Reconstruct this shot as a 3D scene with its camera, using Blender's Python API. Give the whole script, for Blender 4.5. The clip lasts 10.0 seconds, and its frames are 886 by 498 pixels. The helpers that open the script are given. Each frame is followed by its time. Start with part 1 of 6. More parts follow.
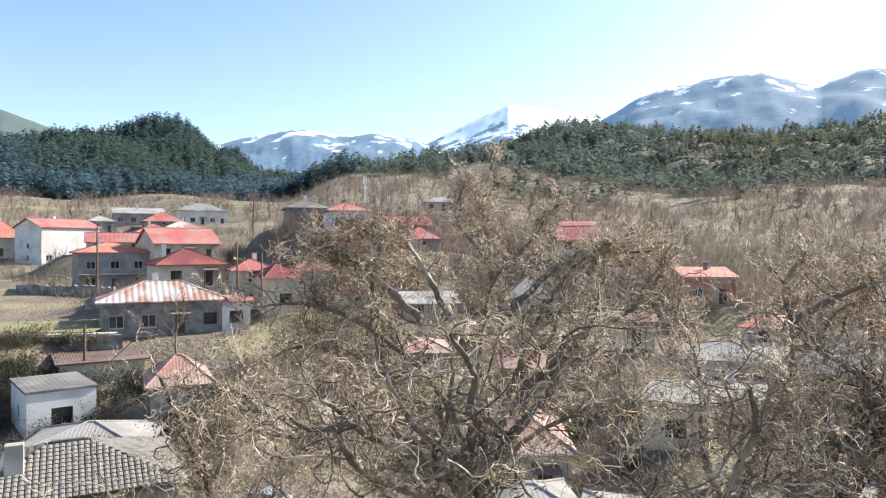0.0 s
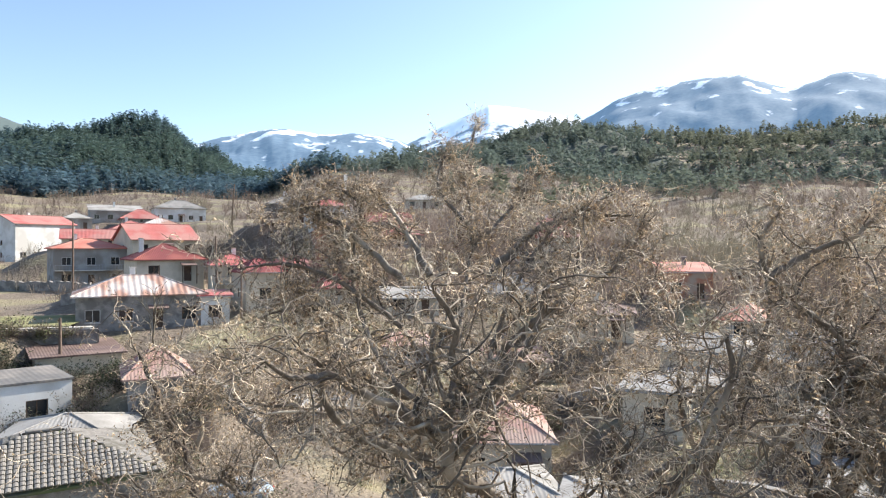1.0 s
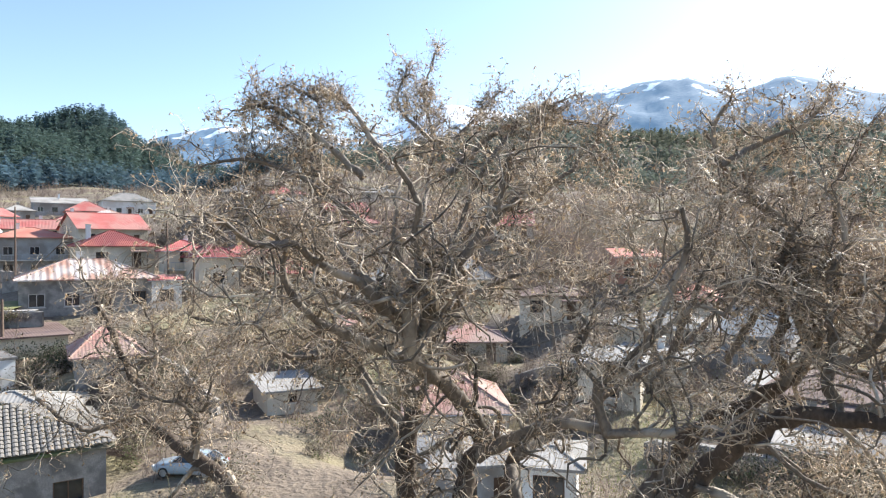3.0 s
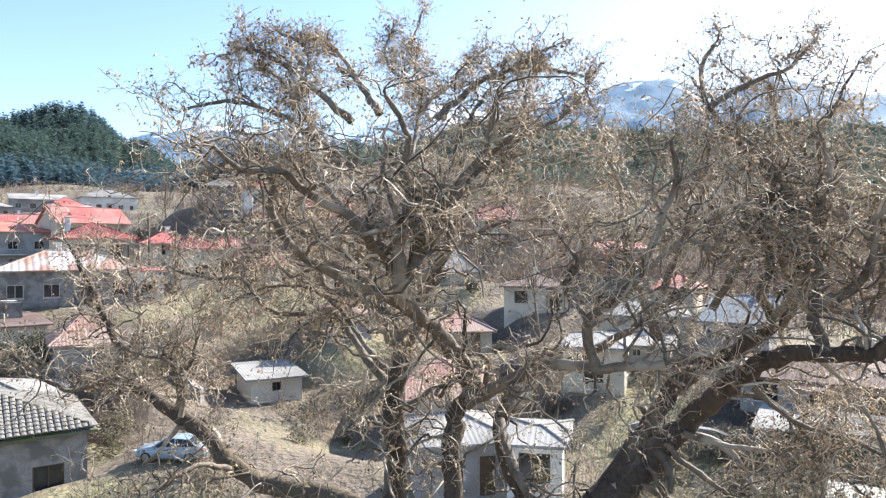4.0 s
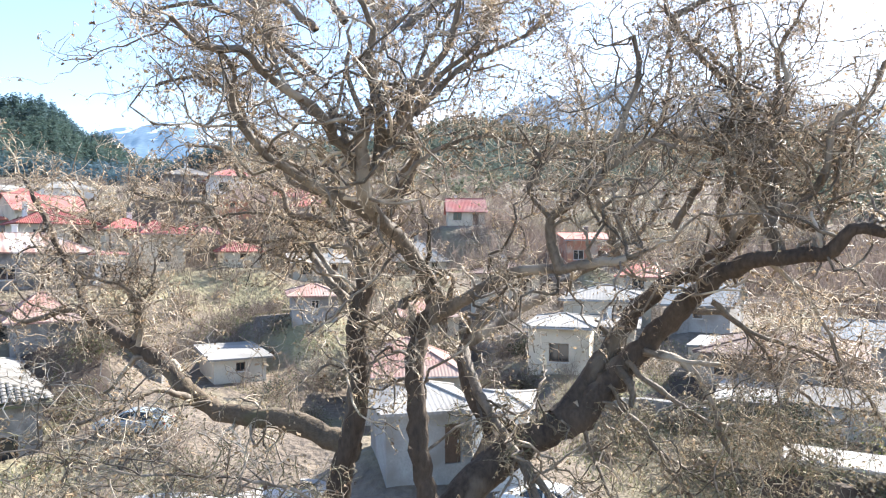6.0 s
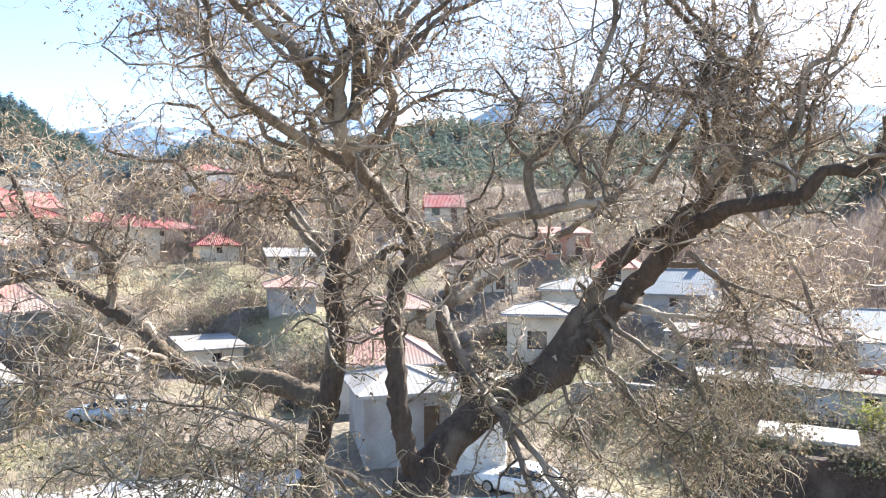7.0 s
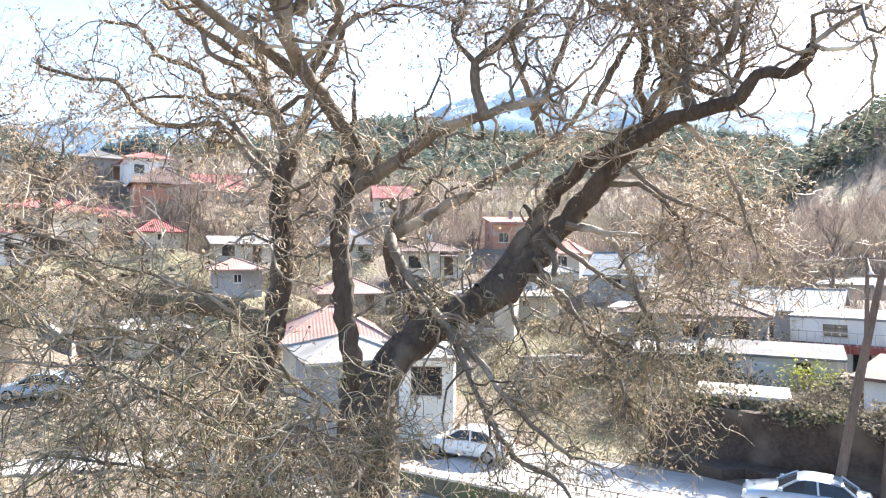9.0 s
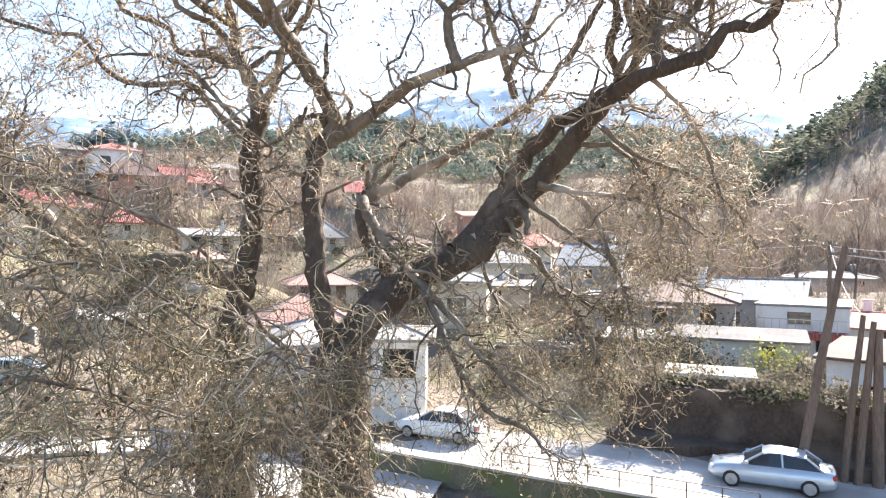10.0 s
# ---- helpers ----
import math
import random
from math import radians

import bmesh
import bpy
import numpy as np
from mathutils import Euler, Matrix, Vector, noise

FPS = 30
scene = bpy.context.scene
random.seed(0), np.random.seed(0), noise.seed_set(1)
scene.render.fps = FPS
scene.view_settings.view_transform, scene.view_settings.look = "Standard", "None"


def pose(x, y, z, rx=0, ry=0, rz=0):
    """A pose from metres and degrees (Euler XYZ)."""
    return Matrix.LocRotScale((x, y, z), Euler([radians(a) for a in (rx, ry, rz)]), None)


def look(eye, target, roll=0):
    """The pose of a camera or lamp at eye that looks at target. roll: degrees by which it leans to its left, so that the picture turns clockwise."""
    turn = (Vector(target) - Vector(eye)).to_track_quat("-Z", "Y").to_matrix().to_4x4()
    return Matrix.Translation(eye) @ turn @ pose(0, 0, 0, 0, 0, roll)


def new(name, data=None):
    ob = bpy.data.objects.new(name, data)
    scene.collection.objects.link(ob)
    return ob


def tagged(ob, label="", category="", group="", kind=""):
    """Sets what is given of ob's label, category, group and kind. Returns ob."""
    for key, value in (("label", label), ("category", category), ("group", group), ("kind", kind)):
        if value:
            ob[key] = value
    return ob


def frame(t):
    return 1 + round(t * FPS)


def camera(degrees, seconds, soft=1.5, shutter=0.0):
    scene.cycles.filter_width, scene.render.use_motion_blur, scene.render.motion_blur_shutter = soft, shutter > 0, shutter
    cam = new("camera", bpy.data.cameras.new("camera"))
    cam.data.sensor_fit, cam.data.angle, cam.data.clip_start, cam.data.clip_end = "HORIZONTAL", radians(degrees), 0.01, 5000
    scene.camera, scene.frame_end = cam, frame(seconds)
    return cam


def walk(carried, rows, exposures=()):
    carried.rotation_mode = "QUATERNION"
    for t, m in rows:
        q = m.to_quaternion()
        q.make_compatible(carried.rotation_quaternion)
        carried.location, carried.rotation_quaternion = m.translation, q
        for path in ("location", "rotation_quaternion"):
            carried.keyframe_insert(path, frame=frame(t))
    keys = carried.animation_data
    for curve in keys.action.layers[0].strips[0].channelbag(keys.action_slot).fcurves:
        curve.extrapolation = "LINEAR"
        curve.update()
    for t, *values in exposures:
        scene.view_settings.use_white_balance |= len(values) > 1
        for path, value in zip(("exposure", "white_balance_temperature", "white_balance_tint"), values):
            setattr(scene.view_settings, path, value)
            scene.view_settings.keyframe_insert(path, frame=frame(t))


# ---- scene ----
# The camera sinks slowly beside the tree and turns to the right.
cam = camera(66.1, 10.0, 1.2)
PATH = [
    (0, 0.09, -0.01, 16.56, 0.00, 0.01, 0.02),
    (0.5, 0.08, -0.03, 16.22, -0.74, 0.01, 0.00),
    (1, 0.08, -0.04, 15.86, -1.61, 0.02, -0.00),
    (1.5, 0.07, -0.06, 15.47, -2.60, 0.03, -0.02),
    (2, 0.06, -0.07, 15.04, -3.71, 0.03, -0.02),
    (2.5, 0.04, -0.08, 14.56, -4.53, 0.00, 0.03),
    (4, -0.10, -0.01, 13.07, -6.65, -0.08, 0.22),
    (4.5, -0.07, 0.01, 12.66, -7.22, -0.03, 0.09),
    (5, -0.05, 0.01, 12.26, -7.87, 0.02, -0.12),
    (6.5, -0.02, 0.04, 11.08, -10.16, -0.03, -0.14),
    (7, -0.02, 0.05, 10.63, -11.13, 0.01, -0.03),
    (7.5, -0.01, 0.05, 10.21, -12.18, 0.06, 0.06),
    (8, -0.01, 0.04, 9.81, -13.31, 0.09, 0.10),
    (8.5, -0.00, 0.03, 9.44, -14.39, 0.08, 0.07),
    (9, 0.00, 0.03, 9.07, -15.46, 0.02, -0.01),
    (9.5, 0.00, 0.04, 8.69, -16.60, -0.03, -0.10),
    (10, -0.00, 0.05, 8.30, -17.80, -0.06, -0.17),
]
walk(cam, [(t, pose(x, y, z, 90 + pitch, roll, yaw)) for t, x, y, z, yaw, pitch, roll in PATH],
     [(0, 1.14, 6450, 10), (2.5, 1.18, 6350, 10), (4.5, 1.52, 6100, 10), (6.5, 1.82, 6200, 11), (8.5, 1.98, 6300, 12), (9.3, 2.12, 6400, 12), (10, 1.98, 6600, 13)])

# ---- world, sun ----
SUN_AZ, SUN_EL = 57.0, 34.0
world = bpy.data.worlds.new("world")
scene.world = world
world.use_nodes = True
wn = world.node_tree.nodes
sky = wn.new("ShaderNodeTexSky")
sky.sky_type = "NISHITA"
sky.sun_disc = False
sky.sun_elevation, sky.sun_rotation = radians(SUN_EL), radians(SUN_AZ)
sky.altitude, sky.air_density, sky.dust_density, sky.ozone_density = 700, 1.0, 1.0, 1.0
wn["Background"].inputs["Strength"].default_value = 0.115
world.node_tree.links.new(sky.outputs["Color"], wn["Background"].inputs["Color"])

sun = new("sun", bpy.data.lights.new("sun", "SUN"))
sun.data.energy, sun.data.angle, sun.data.color = 5.0, radians(0.6), (1.0, 0.93, 0.82)
sd = Vector((math.sin(radians(SUN_AZ)) * math.cos(radians(SUN_EL)), math.cos(radians(SUN_AZ)) * math.cos(radians(SUN_EL)), math.sin(radians(SUN_EL))))
sun.matrix_world = look(sd * 100, (0, 0, 0))


# ---- materials ----
def material(name, c1, c2, scale=2.0, rough=0.85, bump=0.3, fine=14.0, c3=None, patch=0.35, metal=0.0, island=0.0, stretch=(1, 1, 1), coat=0.0, dist=0.02, through_light=0.0):
    """Two colours mixed by coarse and fine noise, with a third in patches and a fine relief."""
    m = bpy.data.materials.new(name)
    m.use_nodes = True
    nt = m.node_tree
    n, l = nt.nodes, nt.links
    b = n["Principled BSDF"]
    b.inputs["Roughness"].default_value, b.inputs["Metallic"].default_value = rough, metal
    b.inputs["Coat Weight"].default_value = coat
    tc, mp = n.new("ShaderNodeTexCoord"), n.new("ShaderNodeMapping")
    mp.inputs["Scale"].default_value = stretch
    l.new(tc.outputs["Object"], mp.inputs["Vector"])
    n1, n2 = n.new("ShaderNodeTexNoise"), n.new("ShaderNodeTexNoise")
    for q, s, d in ((n1, scale, 5), (n2, scale * fine, 4)):
        q.inputs["Scale"].default_value, q.inputs["Detail"].default_value = s, d
        l.new(mp.outputs["Vector"], q.inputs["Vector"])
    add = n.new("ShaderNodeMath")
    add.operation = "MULTIPLY_ADD"
    add.inputs[1].default_value = 0.5
    l.new(n2.outputs["Fac"], add.inputs[0])
    half = n.new("ShaderNodeMath")
    half.operation = "MULTIPLY"
    half.inputs[1].default_value = 0.5
    l.new(n1.outputs["Fac"], half.inputs[0])
    l.new(half.outputs[0], add.inputs[2])
    ramp = n.new("ShaderNodeValToRGB")
    e = ramp.color_ramp.elements
    e[0].position, e[0].color, e[1].position, e[1].color = 0.36, (*c1, 1), 0.64, (*c2, 1)
    l.new(add.outputs[0], ramp.inputs["Fac"])
    out = ramp.outputs["Color"]
    if c3:
        n3, r3, mx = n.new("ShaderNodeTexNoise"), n.new("ShaderNodeValToRGB"), n.new("ShaderNodeMix")
        n3.inputs["Scale"].default_value, n3.inputs["Detail"].default_value = scale * 0.37, 6
        l.new(mp.outputs["Vector"], n3.inputs["Vector"])
        r3.color_ramp.elements[0].position, r3.color_ramp.elements[1].position = 0.62 - patch * 0.4, 0.70 - patch * 0.3
        l.new(n3.outputs["Fac"], r3.inputs["Fac"])
        mx.data_type = "RGBA"
        l.new(r3.outputs["Color"], mx.inputs["Factor"])
        l.new(out, mx.inputs[6])
        mx.inputs[7].default_value = (*c3, 1)
        out = mx.outputs[2]
    if island:
        g, hs, mr = n.new("ShaderNodeNewGeometry"), n.new("ShaderNodeHueSaturation"), n.new("ShaderNodeMapRange")
        mr.inputs["To Min"].default_value, mr.inputs["To Max"].default_value = 1 - island, 1 + island
        l.new(g.outputs["Random Per Island"], mr.inputs["Value"])
        l.new(mr.outputs["Result"], hs.inputs["Value"])
        l.new(out, hs.inputs["Color"])
        out = hs.outputs["Color"]
    l.new(out, b.inputs["Base Color"])
    if bump:
        bp = n.new("ShaderNodeBump")
        bp.inputs["Strength"].default_value, bp.inputs["Distance"].default_value = bump, dist
        l.new(n2.outputs["Fac"], bp.inputs["Height"])
        l.new(bp.outputs["Normal"], b.inputs["Normal"])
    if through_light:
        tr, ms = n.new("ShaderNodeBsdfTranslucent"), n.new("ShaderNodeMixShader")
        l.new(out, tr.inputs["Color"])
        ms.inputs[0].default_value = through_light
        l.new(b.outputs[0], ms.inputs[1])
        l.new(tr.outputs[0], ms.inputs[2])
        l.new(ms.outputs[0], n["Material Output"].inputs["Surface"])
    return m


def roof_material(name, c1, c2, c3, pitch=0.24, rough=0.7, metal=0.0, patch=0.4, depth=0.05, stretch=(1, 1, 1)):
    """Rows of tiles or ribs that run down the slope of each face, weathered in patches."""
    m = material(name, c1, c2, 0.6, rough, 0, 9, c3, patch, metal, stretch=stretch)
    n, l = m.node_tree.nodes, m.node_tree.links
    tc, sep, sen = n.new("ShaderNodeTexCoord"), n.new("ShaderNodeSeparateXYZ"), n.new("ShaderNodeSeparateXYZ")
    l.new(tc.outputs["Object"], sep.inputs[0])
    l.new(tc.outputs["Normal"], sen.inputs[0])
    ax, ay, gt, mx, si, ml = [n.new("ShaderNodeMath") for _ in range(6)]
    for a, o in ((ax, 0), (ay, 1)):
        a.operation = "ABSOLUTE"
        l.new(sen.outputs[o], a.inputs[0])
    gt.operation = "GREATER_THAN"
    l.new(ax.outputs[0], gt.inputs[0])
    l.new(ay.outputs[0], gt.inputs[1])
    mix = n.new("ShaderNodeMix")
    l.new(gt.outputs[0], mix.inputs[0])
    l.new(sep.outputs[0], mix.inputs[2])
    l.new(sep.outputs[1], mix.inputs[3])
    ml.operation, ml.inputs[1].default_value = "MULTIPLY", 2 * math.pi / pitch
    l.new(mix.outputs[0], ml.inputs[0])
    si.operation = "SINE"
    l.new(ml.outputs[0], si.inputs[0])
    bp = n.new("ShaderNodeBump")
    bp.inputs["Strength"].default_value, bp.inputs["Distance"].default_value = 0.8, depth
    l.new(si.outputs[0], bp.inputs["Height"])
    l.new(bp.outputs["Normal"], n["Principled BSDF"].inputs["Normal"])
    return m


M = {
    "roof_rust": roof_material("rusted_sheet_roof", (0.46, 0.40, 0.37), (0.56, 0.51, 0.48), (0.35, 0.20, 0.15), 0.62, 0.7, 0.0, 0.42, 0.03, (2.0, 0.9, 0.9)),
    "roof_red": roof_material("red_tile_roof", (0.34, 0.085, 0.075), (0.43, 0.13, 0.115), (0.38, 0.18, 0.155), 0.24, 0.8, 0.0, 0.5, 0.016),
    "roof_faded": roof_material("faded_red_tile_roof", (0.30, 0.155, 0.125), (0.39, 0.225, 0.185), (0.35, 0.25, 0.21), 0.24, 0.9, 0.0, 0.5, 0.01),
    "roof_orange": roof_material("orange_tile_roof", (0.42, 0.125, 0.09), (0.50, 0.18, 0.13), (0.44, 0.22, 0.165), 0.24, 0.8, 0.0, 0.45, 0.016),
    "roof_maroon": roof_material("maroon_tile_roof", (0.17, 0.03, 0.03), (0.24, 0.05, 0.045), (0.30, 0.08, 0.06)),
    "roof_white": roof_material("pale_sheet_roof", (0.28, 0.268, 0.25), (0.37, 0.355, 0.335), (0.22, 0.208, 0.19), 0.25, 0.92, 0.0, 0.45, 0.008),
    "roof_grey": roof_material("grey_slab_roof", (0.19, 0.185, 0.175), (0.28, 0.27, 0.255), (0.15, 0.15, 0.14), 0.3, 0.85, 0.0, 0.4, 0.008),
    "roof_dark": roof_material("dark_slate_roof", (0.10, 0.10, 0.10), (0.16, 0.15, 0.14), (0.22, 0.20, 0.18), 0.4, 0.95, 0.0, 0.4, 0.006),
    "roof_blue": roof_material("blue_grey_sheet_roof", (0.16, 0.185, 0.205), (0.23, 0.26, 0.28), (0.20, 0.205, 0.21), 0.25, 0.85, 0.0, 0.4, 0.008),
    "roof_brown": roof_material("brown_tile_roof", (0.11, 0.07, 0.058), (0.165, 0.11, 0.092), (0.19, 0.13, 0.11), 0.24, 0.9, 0.0, 0.4, 0.012),
    "tile": material("grey_roof_tile", (0.17, 0.157, 0.142), (0.28, 0.26, 0.232), 3.0, 0.8, 0.3, 9, (0.14, 0.13, 0.105), 0.3),
    "white": material("white_plaster", (0.66, 0.65, 0.62), (0.76, 0.75, 0.72), 0.7, 0.9, 0.15, 18, (0.56, 0.54, 0.50), 0.3),
    "cream": material("cream_plaster", (0.54, 0.47, 0.36), (0.64, 0.57, 0.46), 0.7, 0.9, 0.15, 18, (0.46, 0.40, 0.31), 0.3),
    "grey": material("grey_render", (0.28, 0.27, 0.26), (0.38, 0.37, 0.35), 0.9, 0.95, 0.3, 14, (0.24, 0.22, 0.20), 0.35),
    "stone": material("grey_stone_masonry", (0.20, 0.19, 0.18), (0.34, 0.32, 0.29), 2.4, 0.95, 0.7, 5, (0.16, 0.15, 0.14), 0.35),
    "brick": material("bare_brick", (0.36, 0.17, 0.11), (0.46, 0.24, 0.16), 1.6, 0.95, 0.5, 8, (0.42, 0.33, 0.26), 0.3),
    "glass": material("window_glass", (0.015, 0.018, 0.022), (0.03, 0.035, 0.04), 1, 0.08, 0, 3),
    "wood": material("dark_wood", (0.07, 0.04, 0.025), (0.13, 0.08, 0.05), 3, 0.7, 0.3, 12),
    "frame": material("pale_window_frame", (0.45, 0.43, 0.40), (0.55, 0.53, 0.50), 3, 0.6, 0.1, 12),
    "metal": material("galvanised_metal", (0.30, 0.31, 0.32), (0.42, 0.43, 0.44), 4, 0.45, 0.1, 8, metal=0.7),
    "concrete": material("weathered_concrete", (0.46, 0.43, 0.39), (0.60, 0.57, 0.52), 0.8, 0.95, 0.3, 16, (0.34, 0.32, 0.28), 0.35),
    "mossy": material("mossy_concrete", (0.09, 0.09, 0.06), (0.17, 0.16, 0.11), 1.2, 0.95, 0.5, 9, (0.11, 0.13, 0.05), 0.4),
    "road": material("pale_concrete_road", (0.42, 0.40, 0.37), (0.54, 0.52, 0.49), 0.5, 0.9, 0.25, 22, (0.30, 0.28, 0.255), 0.35),
    "bark": material("plane_bark", (0.045, 0.033, 0.025), (0.11, 0.082, 0.06), 2.2, 0.9, 0.9, 7, (0.2, 0.165, 0.125), 0.18, stretch=(1, 1, 0.45), dist=0.04),
    "pale_bark": material("pale_upper_bark", (0.10, 0.08, 0.06), (0.21, 0.17, 0.13), 2.6, 0.75, 0.7, 8, (0.36, 0.31, 0.245), 0.25, stretch=(1, 1, 0.6), dist=0.03),
    "moss_bark": material("mossy_bark", (0.085, 0.065, 0.045), (0.15, 0.115, 0.08), 1.4, 0.95, 0.9, 9, (0.105, 0.10, 0.05), 0.25, dist=0.04),
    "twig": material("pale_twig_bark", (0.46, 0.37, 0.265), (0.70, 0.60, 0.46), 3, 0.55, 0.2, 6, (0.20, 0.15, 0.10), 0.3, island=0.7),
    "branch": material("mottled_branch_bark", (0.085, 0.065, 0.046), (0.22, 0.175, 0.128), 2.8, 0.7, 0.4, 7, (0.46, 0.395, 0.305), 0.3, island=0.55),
    "low_twig": material("mossy_shaded_twig_bark", (0.21, 0.172, 0.105), (0.48, 0.405, 0.27), 3, 0.7, 0.2, 6, (0.13, 0.125, 0.06), 0.35, island=0.65),
    "leaf": material("dry_leaf", (0.33, 0.235, 0.14), (0.56, 0.44, 0.295), 5, 0.7, 0.2, 6, (0.12, 0.075, 0.045), 0.3, island=0.5, through_light=0.4),
    # green needles shifted to blue, so the far hill's haze is in the colour
    "pine": material("haze_blue_pine_needles", (0.07, 0.128, 0.165), (0.115, 0.18, 0.215), 0.012, 0.95, 0, 30, (0.09, 0.135, 0.115), 0.4, island=0.3, through_light=0.4),
    # same pines on the right slope, paled to paint in the haze
    "hazy_pine": material("haze_pale_pine_needles", (0.115, 0.155, 0.135), (0.18, 0.215, 0.18), 0.012, 0.95, 0, 30, (0.15, 0.165, 0.12), 0.4, island=0.3, through_light=0.45),
    "brush": material("bare_brush_twigs", (0.17, 0.132, 0.112), (0.28, 0.224, 0.187), 0.05, 0.9, 0, 12, (0.23, 0.205, 0.15), 0.3, island=0.35, through_light=0.35),
    "bush": material("bush_leaves", (0.26, 0.29, 0.03), (0.48, 0.48, 0.07), 0.8, 0.6, 0.1, 8, island=0.35, through_light=0.45),
    "evergreen": material("dark_evergreen_leaves", (0.03, 0.038, 0.02), (0.07, 0.078, 0.045), 0.9, 0.9, 0.1, 8, (0.05, 0.042, 0.03), 0.3, island=0.4, through_light=0.2),
    "ivy": material("ivy_leaves", (0.13, 0.11, 0.075), (0.30, 0.26, 0.19), 0.9, 0.85, 0.1, 8, (0.11, 0.12, 0.05), 0.35, island=0.5, through_light=0.3),
    "grass": material("dry_grass_blades", (0.26, 0.22, 0.10), (0.40, 0.34, 0.18), 0.3, 0.9, 0, 9, (0.16, 0.20, 0.05), 0.4, island=0.35, through_light=0.3),
    # rock coloured blue to carry the haze of distance
    "snowrock": material("hazy_mountain_rock", (0.035, 0.075, 0.125), (0.10, 0.15, 0.20), 0.006, 0.95, 0, 9),
    "floor_litter": material("forest_undergrowth", (0.035, 0.05, 0.042), (0.075, 0.095, 0.075), 0.02, 0.95, 1.0, 12, (0.10, 0.095, 0.07), 0.25, dist=1.5),
    "ridge_rock": material("brown_ridge_rock", (0.10, 0.105, 0.10), (0.26, 0.24, 0.215), 0.008, 0.95, 0, 9, (0.07, 0.10, 0.10), 0.45),
    "soil": material("dark_soil", (0.05, 0.034, 0.026), (0.105, 0.076, 0.057), 0.9, 0.95, 0.8, 8, (0.15, 0.118, 0.088), 0.25),
    "ground": material("winter_ground", (0.11, 0.085, 0.064), (0.23, 0.183, 0.135), 0.22, 0.95, 1.0, 10, (0.25, 0.22, 0.125), 0.26, dist=0.3),
    "silver": material("silver_car_paint", (0.40, 0.46, 0.52), (0.43, 0.49, 0.55), 1, 0.28, 0, 4, metal=0.5, coat=0.6),
    "rubber": material("tyre_rubber", (0.015, 0.015, 0.015), (0.03, 0.03, 0.03), 4, 0.9, 0.1, 6),
    "red_lens": material("red_lamp_lens", (0.40, 0.02, 0.02), (0.5, 0.03, 0.03), 4, 0.2, 0, 6),
    "clear_lens": material("clear_lamp_lens", (0.65, 0.66, 0.66), (0.75, 0.76, 0.76), 4, 0.15, 0, 6),
    "cable": material("pale_cable", (0.30, 0.29, 0.28), (0.40, 0.39, 0.38), 4, 0.6, 0, 6),
    "pole": material("weathered_pole_wood", (0.11, 0.075, 0.055), (0.19, 0.14, 0.105), 2, 0.9, 0.5, 8, stretch=(1, 1, 0.2)),
}


# ---- helpers of this scene ----
def mesh_from(name, verts, faces, mat):
    """A mesh from vertex rows and faces of one size (numpy) or of mixed sizes (lists)."""
    me = bpy.data.meshes.new(name)
    if isinstance(faces, np.ndarray):
        k = faces.shape[1]
        me.vertices.add(len(verts))
        me.vertices.foreach_set("co", np.ascontiguousarray(verts, dtype=np.float32).ravel())
        me.loops.add(faces.size)
        me.loops.foreach_set("vertex_index", np.ascontiguousarray(faces, dtype=np.int32).ravel())
        me.polygons.add(len(faces))
        me.polygons.foreach_set("loop_start", np.arange(0, faces.size, k, dtype=np.int32))
        me.update(calc_edges=True)
    else:
        me.from_pydata([tuple(v) for v in verts], [], [tuple(f) for f in faces])
    me.materials.append(mat)
    return me


def part(name, me, parent, label="", at=None):
    """A mesh, or a bmesh with its material, as one object under its thing."""
    ob = new(name, me)
    ob.parent = parent
    if at is not None:
        ob.matrix_basis = at
    if label:
        ob["label"] = label
    return ob


def thing(name, m, label, category, group="", kind=""):
    ob = new(name)
    ob.matrix_basis = m
    return tagged(ob, label, category, group, kind)


def box(name, x0, x1, y0, y1, z0, z1, mat, bevel=0.0):
    bm = bmesh.new()
    bmesh.ops.create_cube(bm, size=1, matrix=Matrix.LocRotScale(((x0 + x1) / 2, (y0 + y1) / 2, (z0 + z1) / 2), None, (x1 - x0, y1 - y0, z1 - z0)))
    if bevel:
        bmesh.ops.bevel(bm, geom=bm.edges[:], offset=bevel, segments=1, affect="EDGES")
    return bm_mesh(name, bm, mat)


def bm_mesh(name, bm, mat, smooth=False):
    bmesh.ops.recalc_face_normals(bm, faces=bm.faces[:])
    me = bpy.data.meshes.new(name)
    bm.to_mesh(me)
    bm.free()
    me.materials.append(mat)
    if smooth:
        me.polygons.foreach_set("use_smooth", [True] * len(me.polygons))
    return me


